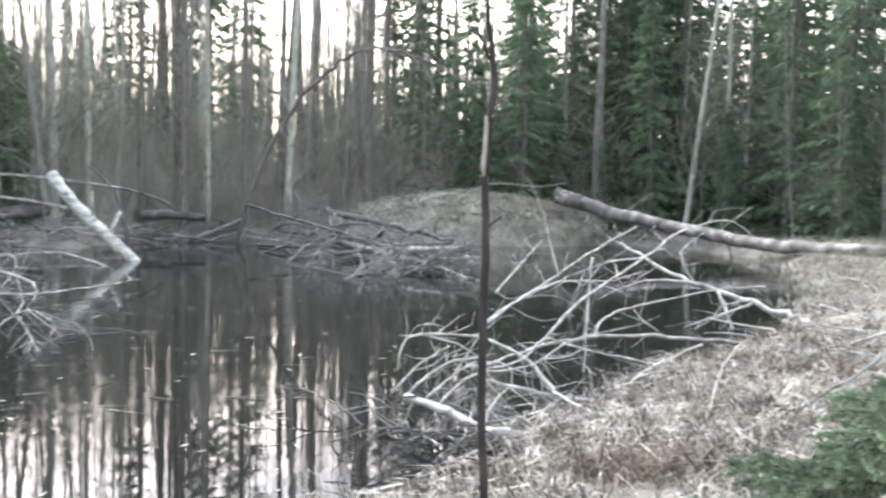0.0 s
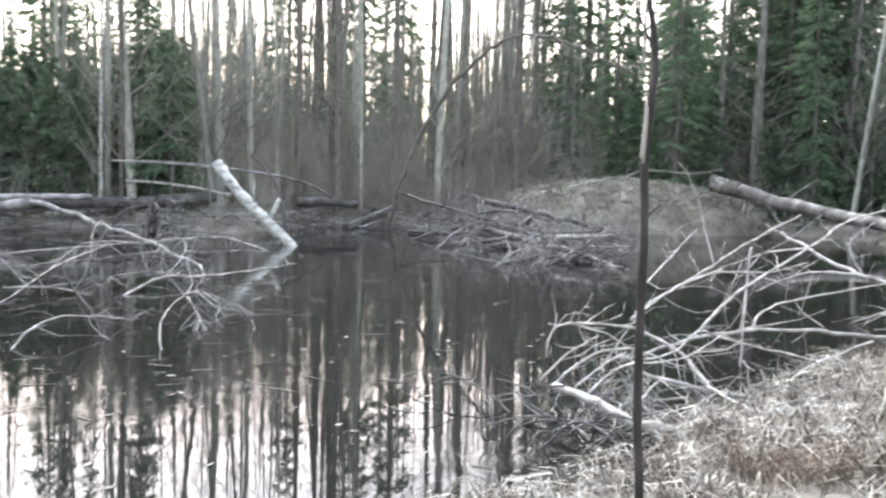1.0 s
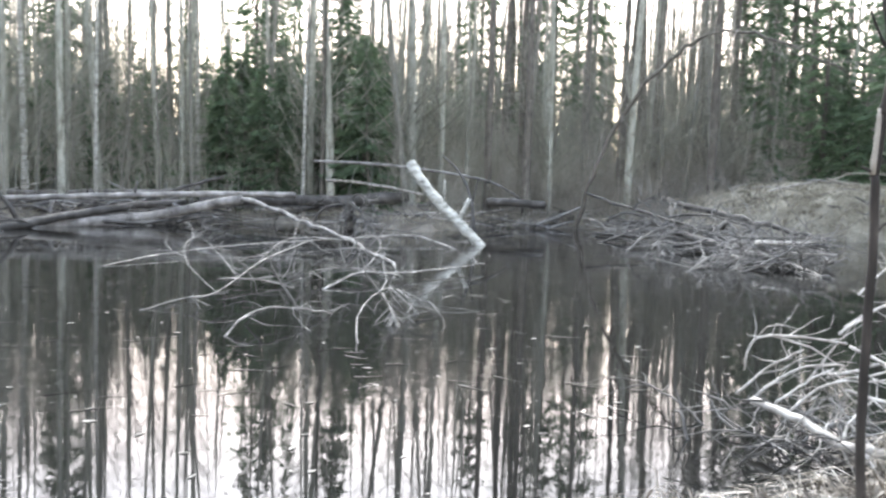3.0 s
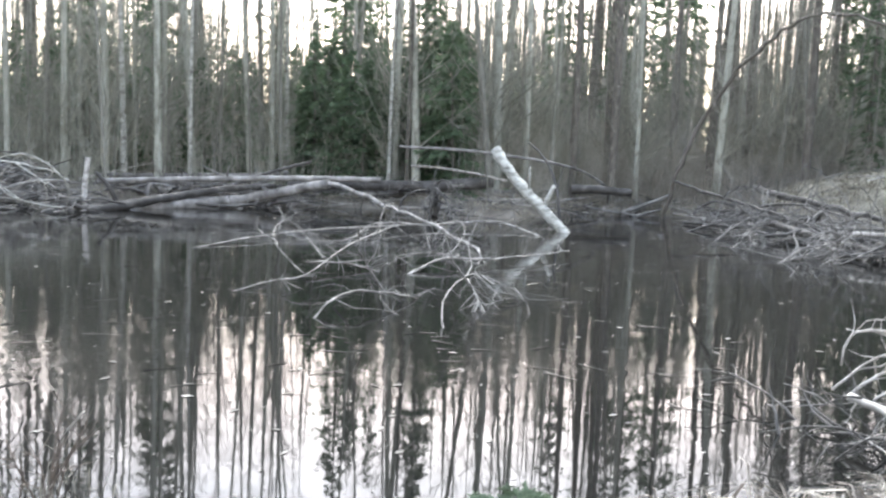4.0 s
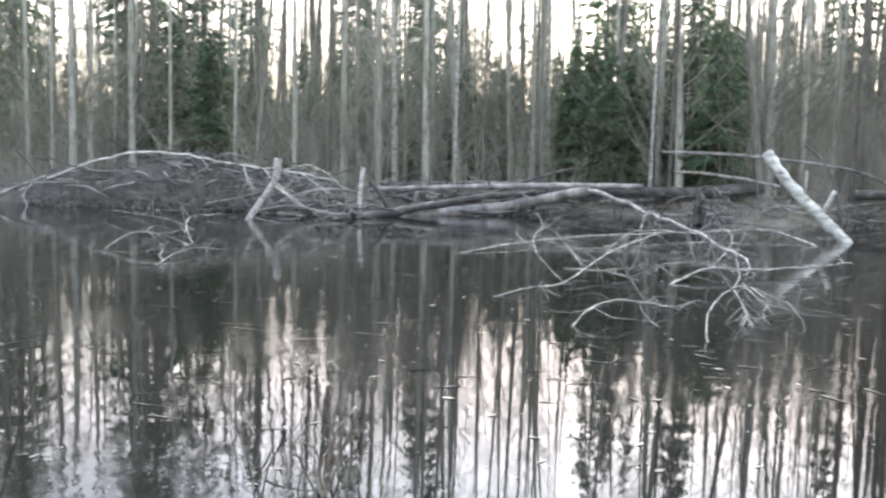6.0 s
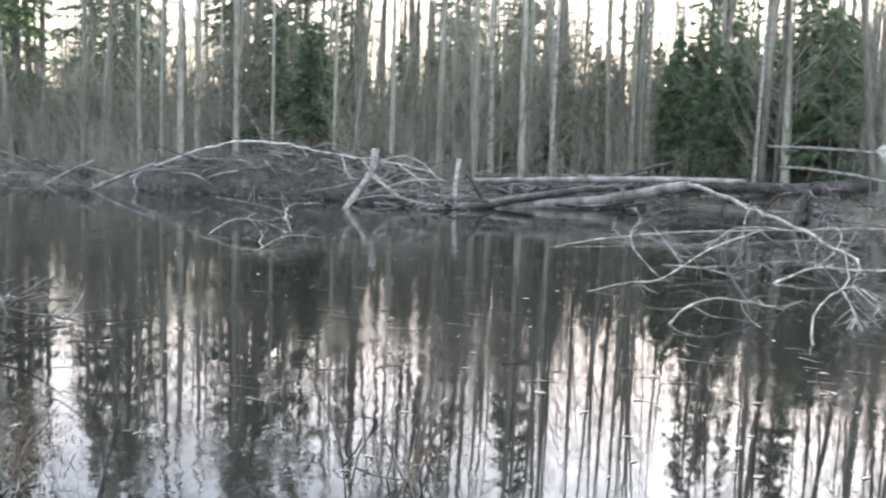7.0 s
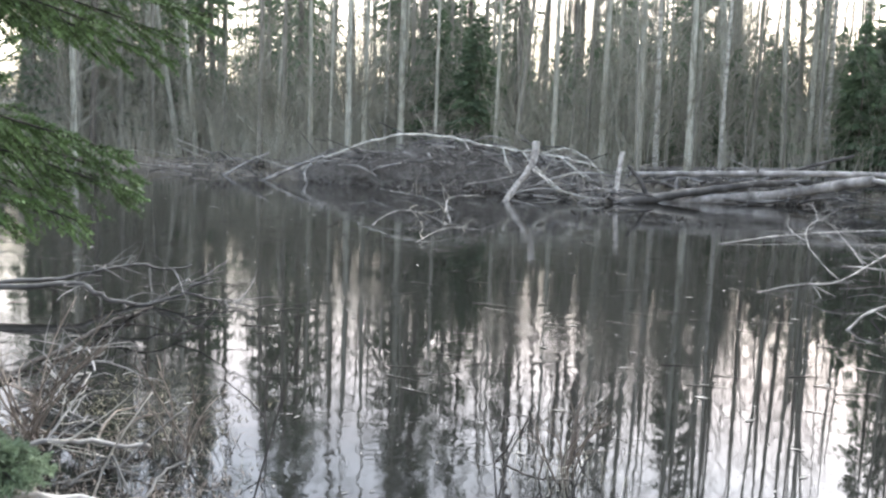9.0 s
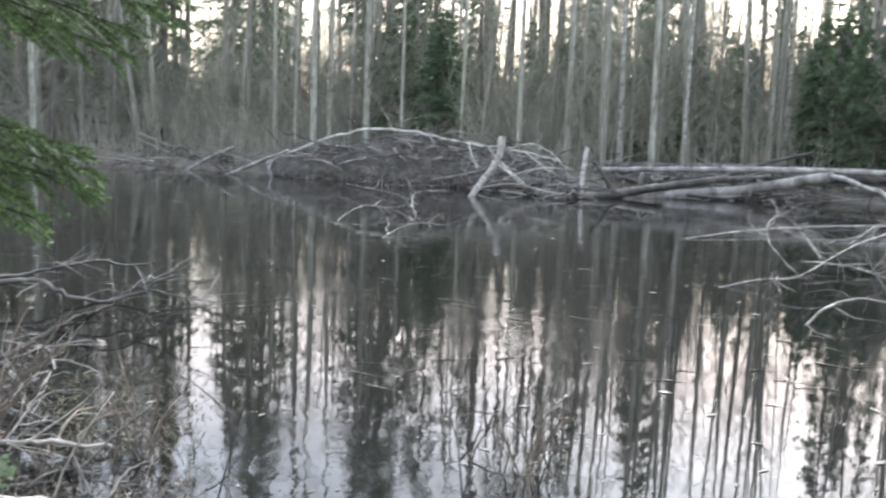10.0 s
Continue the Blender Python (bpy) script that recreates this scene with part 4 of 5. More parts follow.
def bank_poles():
    """Fallen poles lying over one another on the rising bank."""
    rng = random.Random(611)
    for x0, y0, x1, y1, count in ((-24.0, 21.0, -19.5, 27.0, 9), (-19.0, 27.5, -12.5, 30.0, 9), (-11.5, 31.0, -6.5, 37.0, 7), (-34.0, 15.0, -30.0, 18.5, 5)):
        for _ in range(count):
            k = rng.random()
            x, y = x0 + (x1 - x0) * k + rng.gauss(0, 0.9), y0 + (y1 - y0) * k + rng.gauss(0, 0.9)
            a = math.atan2(y1 - y0, x1 - x0) + rng.gauss(0, 0.45)
            ln = rng.uniform(2.2, 5.5)
            d = Vector((math.cos(a), math.sin(a), 0)) * ln * 0.5
            c = Vector((x, y, 0))
            pts = [c - d, c + Vector((rng.gauss(0, 0.1), rng.gauss(0, 0.1), 0)), c + d]
            r = rng.uniform(0.04, 0.11)
            for p in pts:
                p.z = max(ground_z(p.x, p.y), 0.0) + r * 0.7
            pts[2].z += rng.choice((0.05, 0.15, 0.5))
            pts[1].z = max(pts[1].z, (pts[0].z + pts[2].z) / 2)
            mat, look_of = rng.choice(((M_LOG, "grey weathered pole fallen on the rising bank"), (M_LOG, "grey weathered pole fallen on the rising bank"), (M_WET, "dark rotting pole fallen on the rising bank"), (M_DEAD, "pale barkless pole fallen on the rising bank")))
            o = pts[0]
            ob = tagged(thing("fallen_pole", look_of, "log", o), group="fallen poles on the far bank")
            part("trunk", limb(pts, r, r * 0.7, 8, 4, r * 0.1, 0.1, o, rng.randrange(999)), mat, ob)
            for _ in range(rng.randint(1, 3)):
                q = pts[0].lerp(pts[2], rng.uniform(0.2, 0.9))
                e = q + Vector((rng.gauss(0, 0.35), rng.gauss(0, 0.35), rng.uniform(0.2, 0.7)))
                part("branch_stub", limb([q, q.lerp(e, 0.5), e], r * 0.35, r * 0.15, 5, 2, 0, 0.1, o, rng.randrange(999)), mat, ob)


bank_poles()


# ---- dead crowns and bent stems ----
def dead_crown(name, label, category, branches, mat, seed, twigs=0, twig_mat=None, twig_len=0.4, twig_drop=0.3, origin=None, twig_r=0.006):
    """A fallen crown: each branch is a part; fine side twigs grow from them."""
    rng = random.Random(seed)
    o = Vector(origin or branches[0][0][0])
    ob = thing(name, label, category, o)
    fine = Shape()
    for i, (pts, r0, r1) in enumerate(branches):
        part("branch", limb(pts, r0 * 0.72, r1 * 0.62, 6, 5, r0 * 0.25, 0.1, o, seed + i), mat, ob)
        line = curve_points(pts, 5)
        for _ in range(twigs):
            k = rng.uniform(0.25, 1) * (len(line) - 2)
            p = line[int(k)].lerp(line[int(k) + 1], k % 1) - o
            along = (line[int(k) + 1] - line[int(k)]).normalized()
            d = (along * 0.9 + Vector((rng.gauss(0, 0.7), rng.gauss(0, 0.7), rng.gauss(-0.05, twig_drop + 0.25)))).normalized()
            big = 1.9 if rng.random() < 0.18 else 1.0
            ln = twig_len * rng.uniform(0.4, 1.3) * big
            line2 = [p]
            for _ in range(4):
                d = (d + Vector((rng.gauss(0, 0.28), rng.gauss(0, 0.28), rng.gauss(-0.03, 0.28)))).normalized()
                line2.append(line2[-1] + d * ln * 0.25)
            fine.tube(line2, twig_r * big, twig_r * 0.35, 4)
    if twigs:
        tagged(part("fine_growth", fine, twig_mat or mat, ob, "fine dead twigs", smooth=False), kind="stuff")
    return ob


BRANCH_SET = [
    ([(3.94, 10.49, 0.05), (2.93, 9.77, 0.21), (1.86, 9.21, 0.32), (1.10, 8.73, 0.30), (0.62, 8.18, 0.24), (0.28, 7.69, 0.21)], 0.034, 0.022),
    ([(-0.33, 6.79, 0.38), (-0.29, 6.79, 0.59), (-0.11, 7.00, 0.63), (0.38, 7.39, 0.55)], 0.010, 0.018),
    ([(0.36, 7.99, 0.53), (0.61, 8.28, 0.69), (0.97, 8.75, 0.86), (1.52, 9.28, 1.16), (2.19, 9.96, 1.46)], 0.022, 0.011),
    ([(0.41, 8.19, 0.57), (0.72, 8.57, 0.73), (1.23, 9.12, 0.88), (1.76, 9.44, 0.87), (2.25, 9.74, 0.97)], 0.020, 0.010)]
BRANCH_SET += [
    ([(1.04, 8.54, 0.40), (1.47, 9.08, 0.72), (2.25, 9.74, 1.13), (2.75, 10.24, 1.40), (3.44, 10.66, 1.53), (3.83, 10.95, 1.36)], 0.024, 0.010),
    ([(1.61, 9.26, 0.29), (1.79, 9.53, 0.47), (2.22, 9.75, 0.58), (3.20, 10.32, 0.72), (3.94, 10.70, 0.74)], 0.022, 0.010),
    ([(0.38, 7.09, 0.24), (0.63, 6.97, 0.21), (0.93, 6.94, 0.15), (1.28, 6.98, 0.12)], 0.026, 0.028),
    ([(0.42, 7.59, 0.50), (0.71, 7.37, 0.39), (0.83, 7.15, 0.29), (0.93, 6.94, 0.17)], 0.020, 0.032)]
BRANCH_SET += [
    ([(2.47, 8.24, 0.40), (1.89, 7.67, 0.30), (1.60, 7.33, 0.20), (1.49, 7.04, 0.12)], 0.014, 0.020)]
dead_crown("dead_tree_top", "silver-grey dead tree crown sprawling from the grassy bank into water", "dead branches", BRANCH_SET, M_DEAD, 61, 9, twig_len=0.55, twig_r=0.0055)
BRANCH_SET = [
    ([(-0.37, 6.69, 0.22), (-0.15, 6.90, 0.41), (0.07, 7.10, 0.52)], 0.017, 0.010),
    ([(-0.29, 6.69, 0.18), (-0.08, 6.80, 0.34), (0.10, 6.90, 0.43), (0.35, 7.09, 0.43)], 0.019, 0.014),
    ([(-0.10, 6.50, 0.22), (0.09, 6.70, 0.35), (0.28, 6.89, 0.44)], 0.014, 0.010),
    ([(-0.01, 6.40, 0.20), (0.23, 6.70, 0.36), (0.52, 6.88, 0.37), (0.81, 7.15, 0.40), (1.07, 7.53, 0.50)], 0.013, 0.010)]
BRANCH_SET += [
    ([(0.31, 6.99, 0.33), (0.69, 7.27, 0.40), (0.88, 7.55, 0.52), (1.12, 7.72, 0.45), (1.51, 7.96, 0.33), (2.00, 8.16, 0.22)], 0.014, 0.011),
    ([(-0.44, 5.98, -0.11), (-0.15, 6.10, 0.04), (-0.08, 6.10, 0.09)], 0.009, 0.013),
    ([(1.58, 9.27, 1.14), (1.54, 9.17, 0.83), (1.47, 8.88, 0.30), (1.45, 8.8, -0.05)], 0.020, 0.017),
    ([(0.55, 8.98, 0.77), (0.86, 9.46, 1.06), (1.12, 9.94, 1.28)], 0.014, 0.008),
    ([(0.91, 6.94, 0.19), (1.10, 6.10, 0.22), (1.25, 5.66, 0.24)], 0.017, 0.009)]
dead_crown("dead_tree_top", "tangle of thin silvery dead branches at the water's edge", "dead branches", BRANCH_SET, M_DEAD, 81, 9, twig_len=0.45, twig_r=0.005)
dead_crown("dead_limb", "thick pale dead limb lying along the grassy water's edge", "dead branches", [
    ([(-0.25, 6.52, 0.22), (0.0, 6.22, 0.21), (0.27, 5.89, 0.17), (0.49, 5.78, 0.15), (0.90, 5.93, 0.17), (1.24, 6.18, 0.21), (1.65, 6.29, 0.24)], 0.042, 0.062)], M_DEAD, 95, 22, twig_len=0.55)
dead_crown("fallen_tree", "grey fallen tree reaching over the channel from the bank", "dead tree", [
    ([(5.3, 11.0, 0.12), (4.88, 11.40, 0.16), (4.66, 11.60, 0.25), (4.31, 12.05, 0.39), (3.64, 12.69, 0.59), (3.08, 13.45, 0.90), (2.80, 13.92, 1.09)], 0.075, 0.035),
    ([(4.31, 12.05, 0.39), (3.9, 12.0, 0.25), (3.4, 12.2, 0.02)], 0.03, 0.015), ([(3.64, 12.69, 0.59), (2.9, 12.6, 0.62), (2.2, 12.4, 0.35)], 0.03, 0.012),
    ([(3.64, 12.69, 0.59), (3.5, 12.9, 1.0), (3.9, 13.2, 1.3)], 0.022, 0.01), ([(3.08, 13.45, 0.90), (2.4, 13.2, 0.8), (1.6, 13.0, 0.5)], 0.025, 0.01),
    ([(3.9, 12.4, 0.5), (3.95, 12.2, 0.3), (4.0, 12.0, 0.0)], 0.03, 0.03)], M_DEAD, 105, 9, twig_len=0.6)
dead_crown("bank_stick", "thin brown stick standing in the bank grass", "stick", [([(2.03, 5.86, 0.80), (1.88, 5.80, 0.64), (1.66, 5.35, 0.45), (1.35, 4.71, 0.22)], 0.008, 0.012)], M_TWIG, 111, 3)
dead_crown("bank_stick", "grey stick lying in the bank grass", "stick", [([(3.19, 6.12, 0.76), (2.73, 5.79, 0.58), (2.34, 5.53, 0.46), (2.03, 5.33, 0.30)], 0.013, 0.016)], M_LOG, 113, 2)
dead_crown("bank_stick", "grey stick lying in the bank grass", "stick", [([(2.71, 5.69, 0.55), (2.30, 5.43, 0.42), (2.03, 5.22, 0.27)], 0.012, 0.014)], M_LOG, 115, 2)
BRANCH_SET = [
    ([(-7.20, 32.21, 1.42), (-5.64, 30.48, 1.07), (-4.04, 28.72, 0.77), (-2.34, 25.90, 0.49), (-1.26, 23.97, 0.30), (-0.04, 20.50, 0.10), (0.85, 18.78, -0.06)], 0.05, 0.06),
    ([(-4.6, 33.6, 1.3), (-1.96, 29.94, 0.85), (-0.26, 28.00, 0.61), (0.9, 26.5, 0.4)], 0.12, 0.06),
    ([(-1.00, 24.98, 0.40), (0.09, 25.00, 0.42), (0.69, 23.99, 0.26), (0.64, 20.99, -0.03)], 0.045, 0.03),
    ([(-5.6, 32.6, 0.25), (-4.69, 30.64, 0.24), (-2.24, 24.90, 0.30), (-0.87, 21.98, 0.19), (0.68, 18.99, 0.00)], 0.13, 0.07)]
BRANCH_SET += [
    ([(-4.10, 23.00, -0.04), (-4.00, 26.70, 0.33), (-3.33, 28.81, 0.70)], 0.035, 0.04),
    ([(-2.16, 17.87, -0.05), (-1.66, 19.93, 0.08), (-0.83, 20.98, 0.15)], 0.02, 0.03),
    ([(-5.5, 26.2, -0.03), (-4.6, 28.0, 0.35), (-3.9, 29.2, 0.75)], 0.03, 0.04),
    ([(-1.8, 20.3, -0.02), (-1.3, 21.6, 0.25), (-0.9, 22.9, 0.4)], 0.018, 0.03),
    ([(-1.0, 19.0, -0.02), (-0.3, 20.4, 0.3), (0.2, 21.5, 0.5), (0.9, 22.6, 0.4)], 0.018, 0.03),
    ([(-3.6, 27.6, 0.8), (-2.6, 26.6, 0.95), (-1.4, 25.2, 0.8), (-0.6, 24.0, 0.4)], 0.04, 0.02)]
BRANCH_SET += [
    ([(-5.0, 29.6, 1.0), (-4.4, 28.6, 1.35), (-3.3, 27.2, 1.3)], 0.03, 0.012),
    ([(-2.9, 25.0, 0.3), (-3.3, 23.6, 0.35), (-3.0, 22.0, -0.02)], 0.03, 0.015),
    ([(-0.4, 22.4, 0.2), (-0.9, 21.2, 0.4), (-1.1, 19.9, 0.15), (-1.0, 19.3, -0.03)], 0.03, 0.012)]
BRANCH_SET = [(p, 1.5 * a, 1.5 * b) for p, a, b in BRANCH_SET]
dead_crown("lodge_snag", "dark tangled tree top reaching from the lodge over water", "dead tree", BRANCH_SET, M_WET, 121, 60, M_TWIG_WET, 1.1, twig_r=0.012)
dead_crown("lodge_stick", "pale bare stick jutting from the beaver lodge", "stick", [([(-0.9, 34.4, 1.7), (-0.35, 34.30, 1.86), (0.50, 34.20, 2.05)], 0.05, 0.04)], M_DEAD, 125, 2)
dead_crown("lodge_stick", "long thin bare branch lying across the lodge top", "stick", [([(1.0, 36.4, 2.1), (2.08, 35.94, 2.45), (3.75, 34.80, 2.35), (4.82, 34.67, 2.5)], 0.04, 0.02)], M_TWIG, 127, 3)

dead_crown("sunken_tree", "grey fallen stem sloping from the logs into the pond", "dead tree", [
    ([(-16.26, 23.42, 0.94), (-14.30, 22.32, 0.73), (-11.55, 19.89, 0.42), (-9.40, 17.65, 0.30), (-7.28, 15.35, 0.12), (-6.6, 14.4, -0.1)], 0.12, 0.03)], M_LOG, 131, 46, M_TWIG_WET, 1.2, twig_r=0.007)
BRANCH_SET = [
    ([(-11.47, 12.16, 0.0), (-11.69, 14.04, 0.08), (-11.68, 15.95, 0.12), (-11.31, 17.66, 0.15)], 0.02, 0.04),
    ([(-11.31, 17.66, 0.15), (-10.70, 20.77, 0.12), (-9.83, 22.01, 0.20), (-8.93, 21.60, 0.10), (-7.50, 20.13, -0.05)], 0.04, 0.045),
    ([(-7.97, 10.84, 0.15), (-7.61, 11.52, 0.10), (-7.07, 11.64, -0.03)], 0.029, 0.021),
    ([(-6.66, 11.68, -0.02), (-6.67, 12.90, 0.15), (-6.26, 13.75, 0.10), (-5.98, 14.82, 0.10), (-5.62, 16.22, 0.12)], 0.042, 0.022)]
BRANCH_SET += [
    ([(-5.57, 7.65, -0.02), (-5.62, 8.12, 0.15), (-5.55, 8.59, 0.20), (-5.39, 9.21, 0.10), (-5.38, 9.78, -0.03)], 0.026, 0.024),
    ([(-4.17, 8.02, -0.03), (-4.43, 8.52, 0.20), (-4.74, 9.53, 0.30), (-4.86, 10.28, 0.30), (-4.61, 10.44, 0.20), (-4.33, 10.49, 0.00)], 0.018, 0.012),
    ([(-4.75, 9.80, 0.30), (-4.46, 9.45, 0.15), (-4.22, 9.19, -0.02)], 0.015, 0.010),
    ([(-7.77, 10.57, -0.02), (-8.73, 11.13, 0.30), (-9.60, 12.17, 0.50), (-10.57, 13.76, 0.50), (-10.23, 13.76, 0.35), (-8.30, 11.90, 0.0)], 0.014, 0.014)]
BRANCH_SET += [
    ([(-7.52, 8.53, -0.02), (-7.31, 9.18, 0.10), (-6.88, 9.33, 0.20), (-7.64, 11.54, 0.40), (-8.53, 14.42, 0.50)], 0.013, 0.028),
    ([(-9.4, 17.65, 0.3), (-8.4, 16.9, 0.5), (-7.6, 15.6, 0.35), (-7.2, 14.0, 0.0)], 0.03, 0.012),
    ([(-11.55, 19.89, 0.42), (-11.2, 18.8, 0.7), (-10.6, 17.4, 0.55), (-9.8, 16.0, 0.1)], 0.03, 0.012),
    ([(-9.4, 17.65, 0.3), (-9.9, 16.0, 0.4), (-9.6, 14.4, 0.05)], 0.03, 0.012),
    ([(-7.6, 12.9, -0.05), (-7.2, 12.4, 0.2), (-6.4, 12.3, 0.3), (-5.9, 12.9, 0.15)], 0.02, 0.01)]
BRANCH_SET = [(p, 0.8 * a, 0.8 * b) for p, a, b in BRANCH_SET]
dead_crown("drowned_tree", "fallen tree top with grey twigs in the pond", "dead tree", BRANCH_SET, M_DROWNED, 141, 18, M_TWIG_WET, 0.85, twig_r=0.0065)
dead_crown("arched_birch", "white birch stem arched low over the bay", "dead tree", [
    ([(-31.6, 11.7, 0.4), (-30.89, 12.13, 0.81), (-29.35, 13.20, 1.47), (-27.78, 14.16, 1.82), (-26.17, 15.01, 1.77), (-24.56, 15.75, 1.51), (-22.93, 16.36, 1.35), (-21.31, 16.84, 1.17), (-20.52, 17.02, 0.85)], 0.08, 0.025),
    ([(-24.2, 15.8, 1.48), (-23.9, 15.75, 1.1), (-23.5, 15.7, 0.7)], 0.04, 0.02), ([(-23.56, 16.16, 1.38), (-23.02, 16.23, 0.96), (-21.69, 16.35, 0.28)], 0.044, 0.025), ([(-22.93, 16.36, 1.35), (-22.1, 16.7, 1.55), (-21.3, 16.8, 1.36), (-20.7, 16.8, 1.05)], 0.035, 0.015),
    ([(-22.2, 16.6, 1.28), (-21.4, 16.6, 0.95), (-20.8, 16.5, 0.75)], 0.035, 0.015), ([(-22.20, 15.66, 0.82), (-21.30, 16.05, 0.30), (-20.24, 16.57, 0.11)], 0.03, 0.03)], M_BIRCH, 161, 10, M_TWIG, 0.9, twig_r=0.012)
dead_crown("bay_branch", "thin grey branch poking out of the bay", "dead branches", [
    ([(-25.99, 12.31, 0.05), (-20.90, 11.36, 0.10), (-18.42, 10.80, -0.04)], 0.024, 0.016), ([(-15.71, 9.05, -0.04), (-18.33, 10.44, 0.30), (-19.06, 11.77, 0.35)], 0.016, 0.014)], M_LOG, 171, 4, M_TWIG, 0.8, origin=(-18.4, 10.8, 0), twig_r=0.01)
dead_crown("bay_branch", "curved grey branch lying in shallow pond water", "dead branches", [
    ([(-15.54, 7.07, -0.04), (-16.61, 8.24, 0.20), (-16.47, 8.95, 0.10), (-15.03, 8.66, -0.04)], 0.014, 0.012), ([(-12.67, 6.44, -0.04), (-14.10, 8.01, 0.10), (-14.14, 8.74, 0.05)], 0.014, 0.012)], M_LOG, 175, 4, M_TWIG, 0.7, twig_r=0.01)
dead_crown("drowned_branch", "grey branch arching out of the water beside the spruce", "dead branches", [
    ([(-9.9, -0.6, 0.12), (-9.32, 0.62, 0.2), (-9.27, 1.1, 0.2), (-9.07, 1.35, 0.07), (-9.0, 1.73, 0.03), (-8.93, 2.04, 0.11), (-8.87, 2.31, 0.27)], 0.046, 0.02),
    ([(-9.75, -0.2, 0.14), (-9.35, 0.62, 0.25), (-9.31, 1.04, 0.27), (-9.23, 1.59, 0.38), (-9.15, 1.97, 0.33), (-9.14, 2.2, 0.37)], 0.036, 0.012),
    ([(-9.27, 1.1, 0.22), (-9.2, 1.3, 0.36), (-9.1, 1.4, 0.42)], 0.016, 0.007), ([(-8.93, 2.04, 0.12), (-8.7, 2.4, 0.06), (-8.6, 2.7, -0.02)], 0.02, 0.007), ([(-9.0, 1.8, 0.05), (-9.0, 2.1, 0.2), (-9.1, 2.5, 0.3)], 0.016, 0.006)], M_WET, 181, 9, M_TWIG_WET, 0.4)
dead_crown("drowned_branch", "dark sunken branch breaking the water's surface", "dead branches", [([(-9.0, 1.8, -0.02), (-8.2, 1.3, 0.04), (-7.47, 0.89, 0.05), (-6.83, 0.45, 0.03), (-6.3, 0.1, 0.0)], 0.022, 0.03), ([(-7.9, 1.12, 0.04), (-7.6, 1.4, 0.12), (-7.4, 1.7, 0.0)], 0.016, 0.007)], M_STEM, 183, 8, M_STEM, 0.4)
dead_crown("bank_branch", "grey branch lying over the water's edge", "dead branches", [([(-4.95, -0.4, 0.12), (-4.90, -0.02, 0.10), (-4.85, 0.42, 0.15), (-4.87, 0.59, 0.12), (-4.93, 0.95, 0.02)], 0.026, 0.018), ([(-4.85, 0.42, 0.15), (-5.0, 0.55, 0.25), (-5.25, 0.7, 0.38)], 0.012, 0.006)], M_LOG, 185, 8, M_TWIG, 0.35, twig_r=0.004)
dead_crown("bank_branch", "pale barkless branch lying on the near bank", "dead branches", [([(-4.35, -0.3, 0.16), (-4.29, -0.03, 0.15), (-4.19, 0.42, 0.12), (-4.01, 0.77, 0.06)], 0.022, 0.018)], M_DEAD, 187, 2)
dead_crown("pale_twig", "short pale twig sticking out of the shallow water", "stick", [([(-4.21, 3.28, -0.08), (-4.20, 3.27, 0.0), (-4.05, 3.22, 0.17), (-4.02, 3.31, 0.26)], 0.008, 0.011)], M_PEELED, 189, 2, M_TWIG, 0.2, twig_r=0.003)
dead_crown("pale_twig", "pale broken twig standing in the near tussock", "stick", [([(-4.30, 0.58, 0.05), (-4.34, 0.64, 0.19), (-4.32, 0.74, 0.36), (-4.40, 0.86, 0.48)], 0.008, 0.006)], M_PEELED, 191, 1, M_TWIG, 0.2, twig_r=0.003)
for i, (a, b, c) in enumerate([((-4.00, 1.21, -0.05), (-4.14, 1.43, 0.51), (-4.01, 1.49, 0.86)), ((-3.38, 2.59, -0.05), (-3.42, 2.71, 0.17), (-3.39, 2.89, 0.36)), ((-3.53, 2.28, -0.05), (-3.69, 2.34, 0.25), (-3.76, 2.23, 0.56)),
                              ((-3.75, 2.9, -0.05), (-3.85, 3.0, 0.2), (-3.95, 3.05, 0.42)), ((-3.3, 2.1, -0.05), (-3.4, 2.25, 0.3), (-3.36, 2.4, 0.5)), ((-4.6, 1.5, -0.05), (-4.8, 1.55, 0.3), (-4.9, 1.7, 0.55))]):
    dead_crown("water_stem", "thin dark shrub stem rising from the shallows", "shrub stem", [([a, b, c], 0.008, 0.003)], M_STEM, 201 + i, 3, M_STEM, 0.25, twig_r=0.003)

dead_crown("uprooted_stump", "dark upturned roots of a stump at the waterside", "stump", [
    ([(-13.6, 25.6, 0.1), (-13.4, 25.2, 0.6), (-13.2, 24.9, 0.95)], 0.30, 0.22), ([(-13.3, 25.0, 0.9), (-12.8, 24.5, 0.85), (-12.3, 24.2, 0.4), (-12.1, 24.1, 0.0)], 0.07, 0.03),
    ([(-13.3, 25.0, 0.8), (-13.1, 24.4, 0.6), (-12.9, 24.1, -0.02)], 0.08, 0.03), ([(-13.4, 25.0, 0.85), (-13.9, 24.4, 0.7), (-14.1, 24.1, 0.0)], 0.07, 0.03), ([(-13.3, 25.0, 0.95), (-12.9, 24.9, 1.2), (-12.4, 24.7, 1.0), (-12.0, 24.5, 0.5)], 0.06, 0.02),
    ([(-13.5, 25.0, 0.9), (-14.0, 24.9, 1.1), (-14.5, 24.6, 0.7)], 0.06, 0.02), ([(-13.3, 25.0, 0.6), (-12.6, 24.8, 0.4), (-12.2, 24.7, -0.02)], 0.06, 0.025)], M_WET, 221, 9, M_LOG, 0.5, twig_r=0.014)


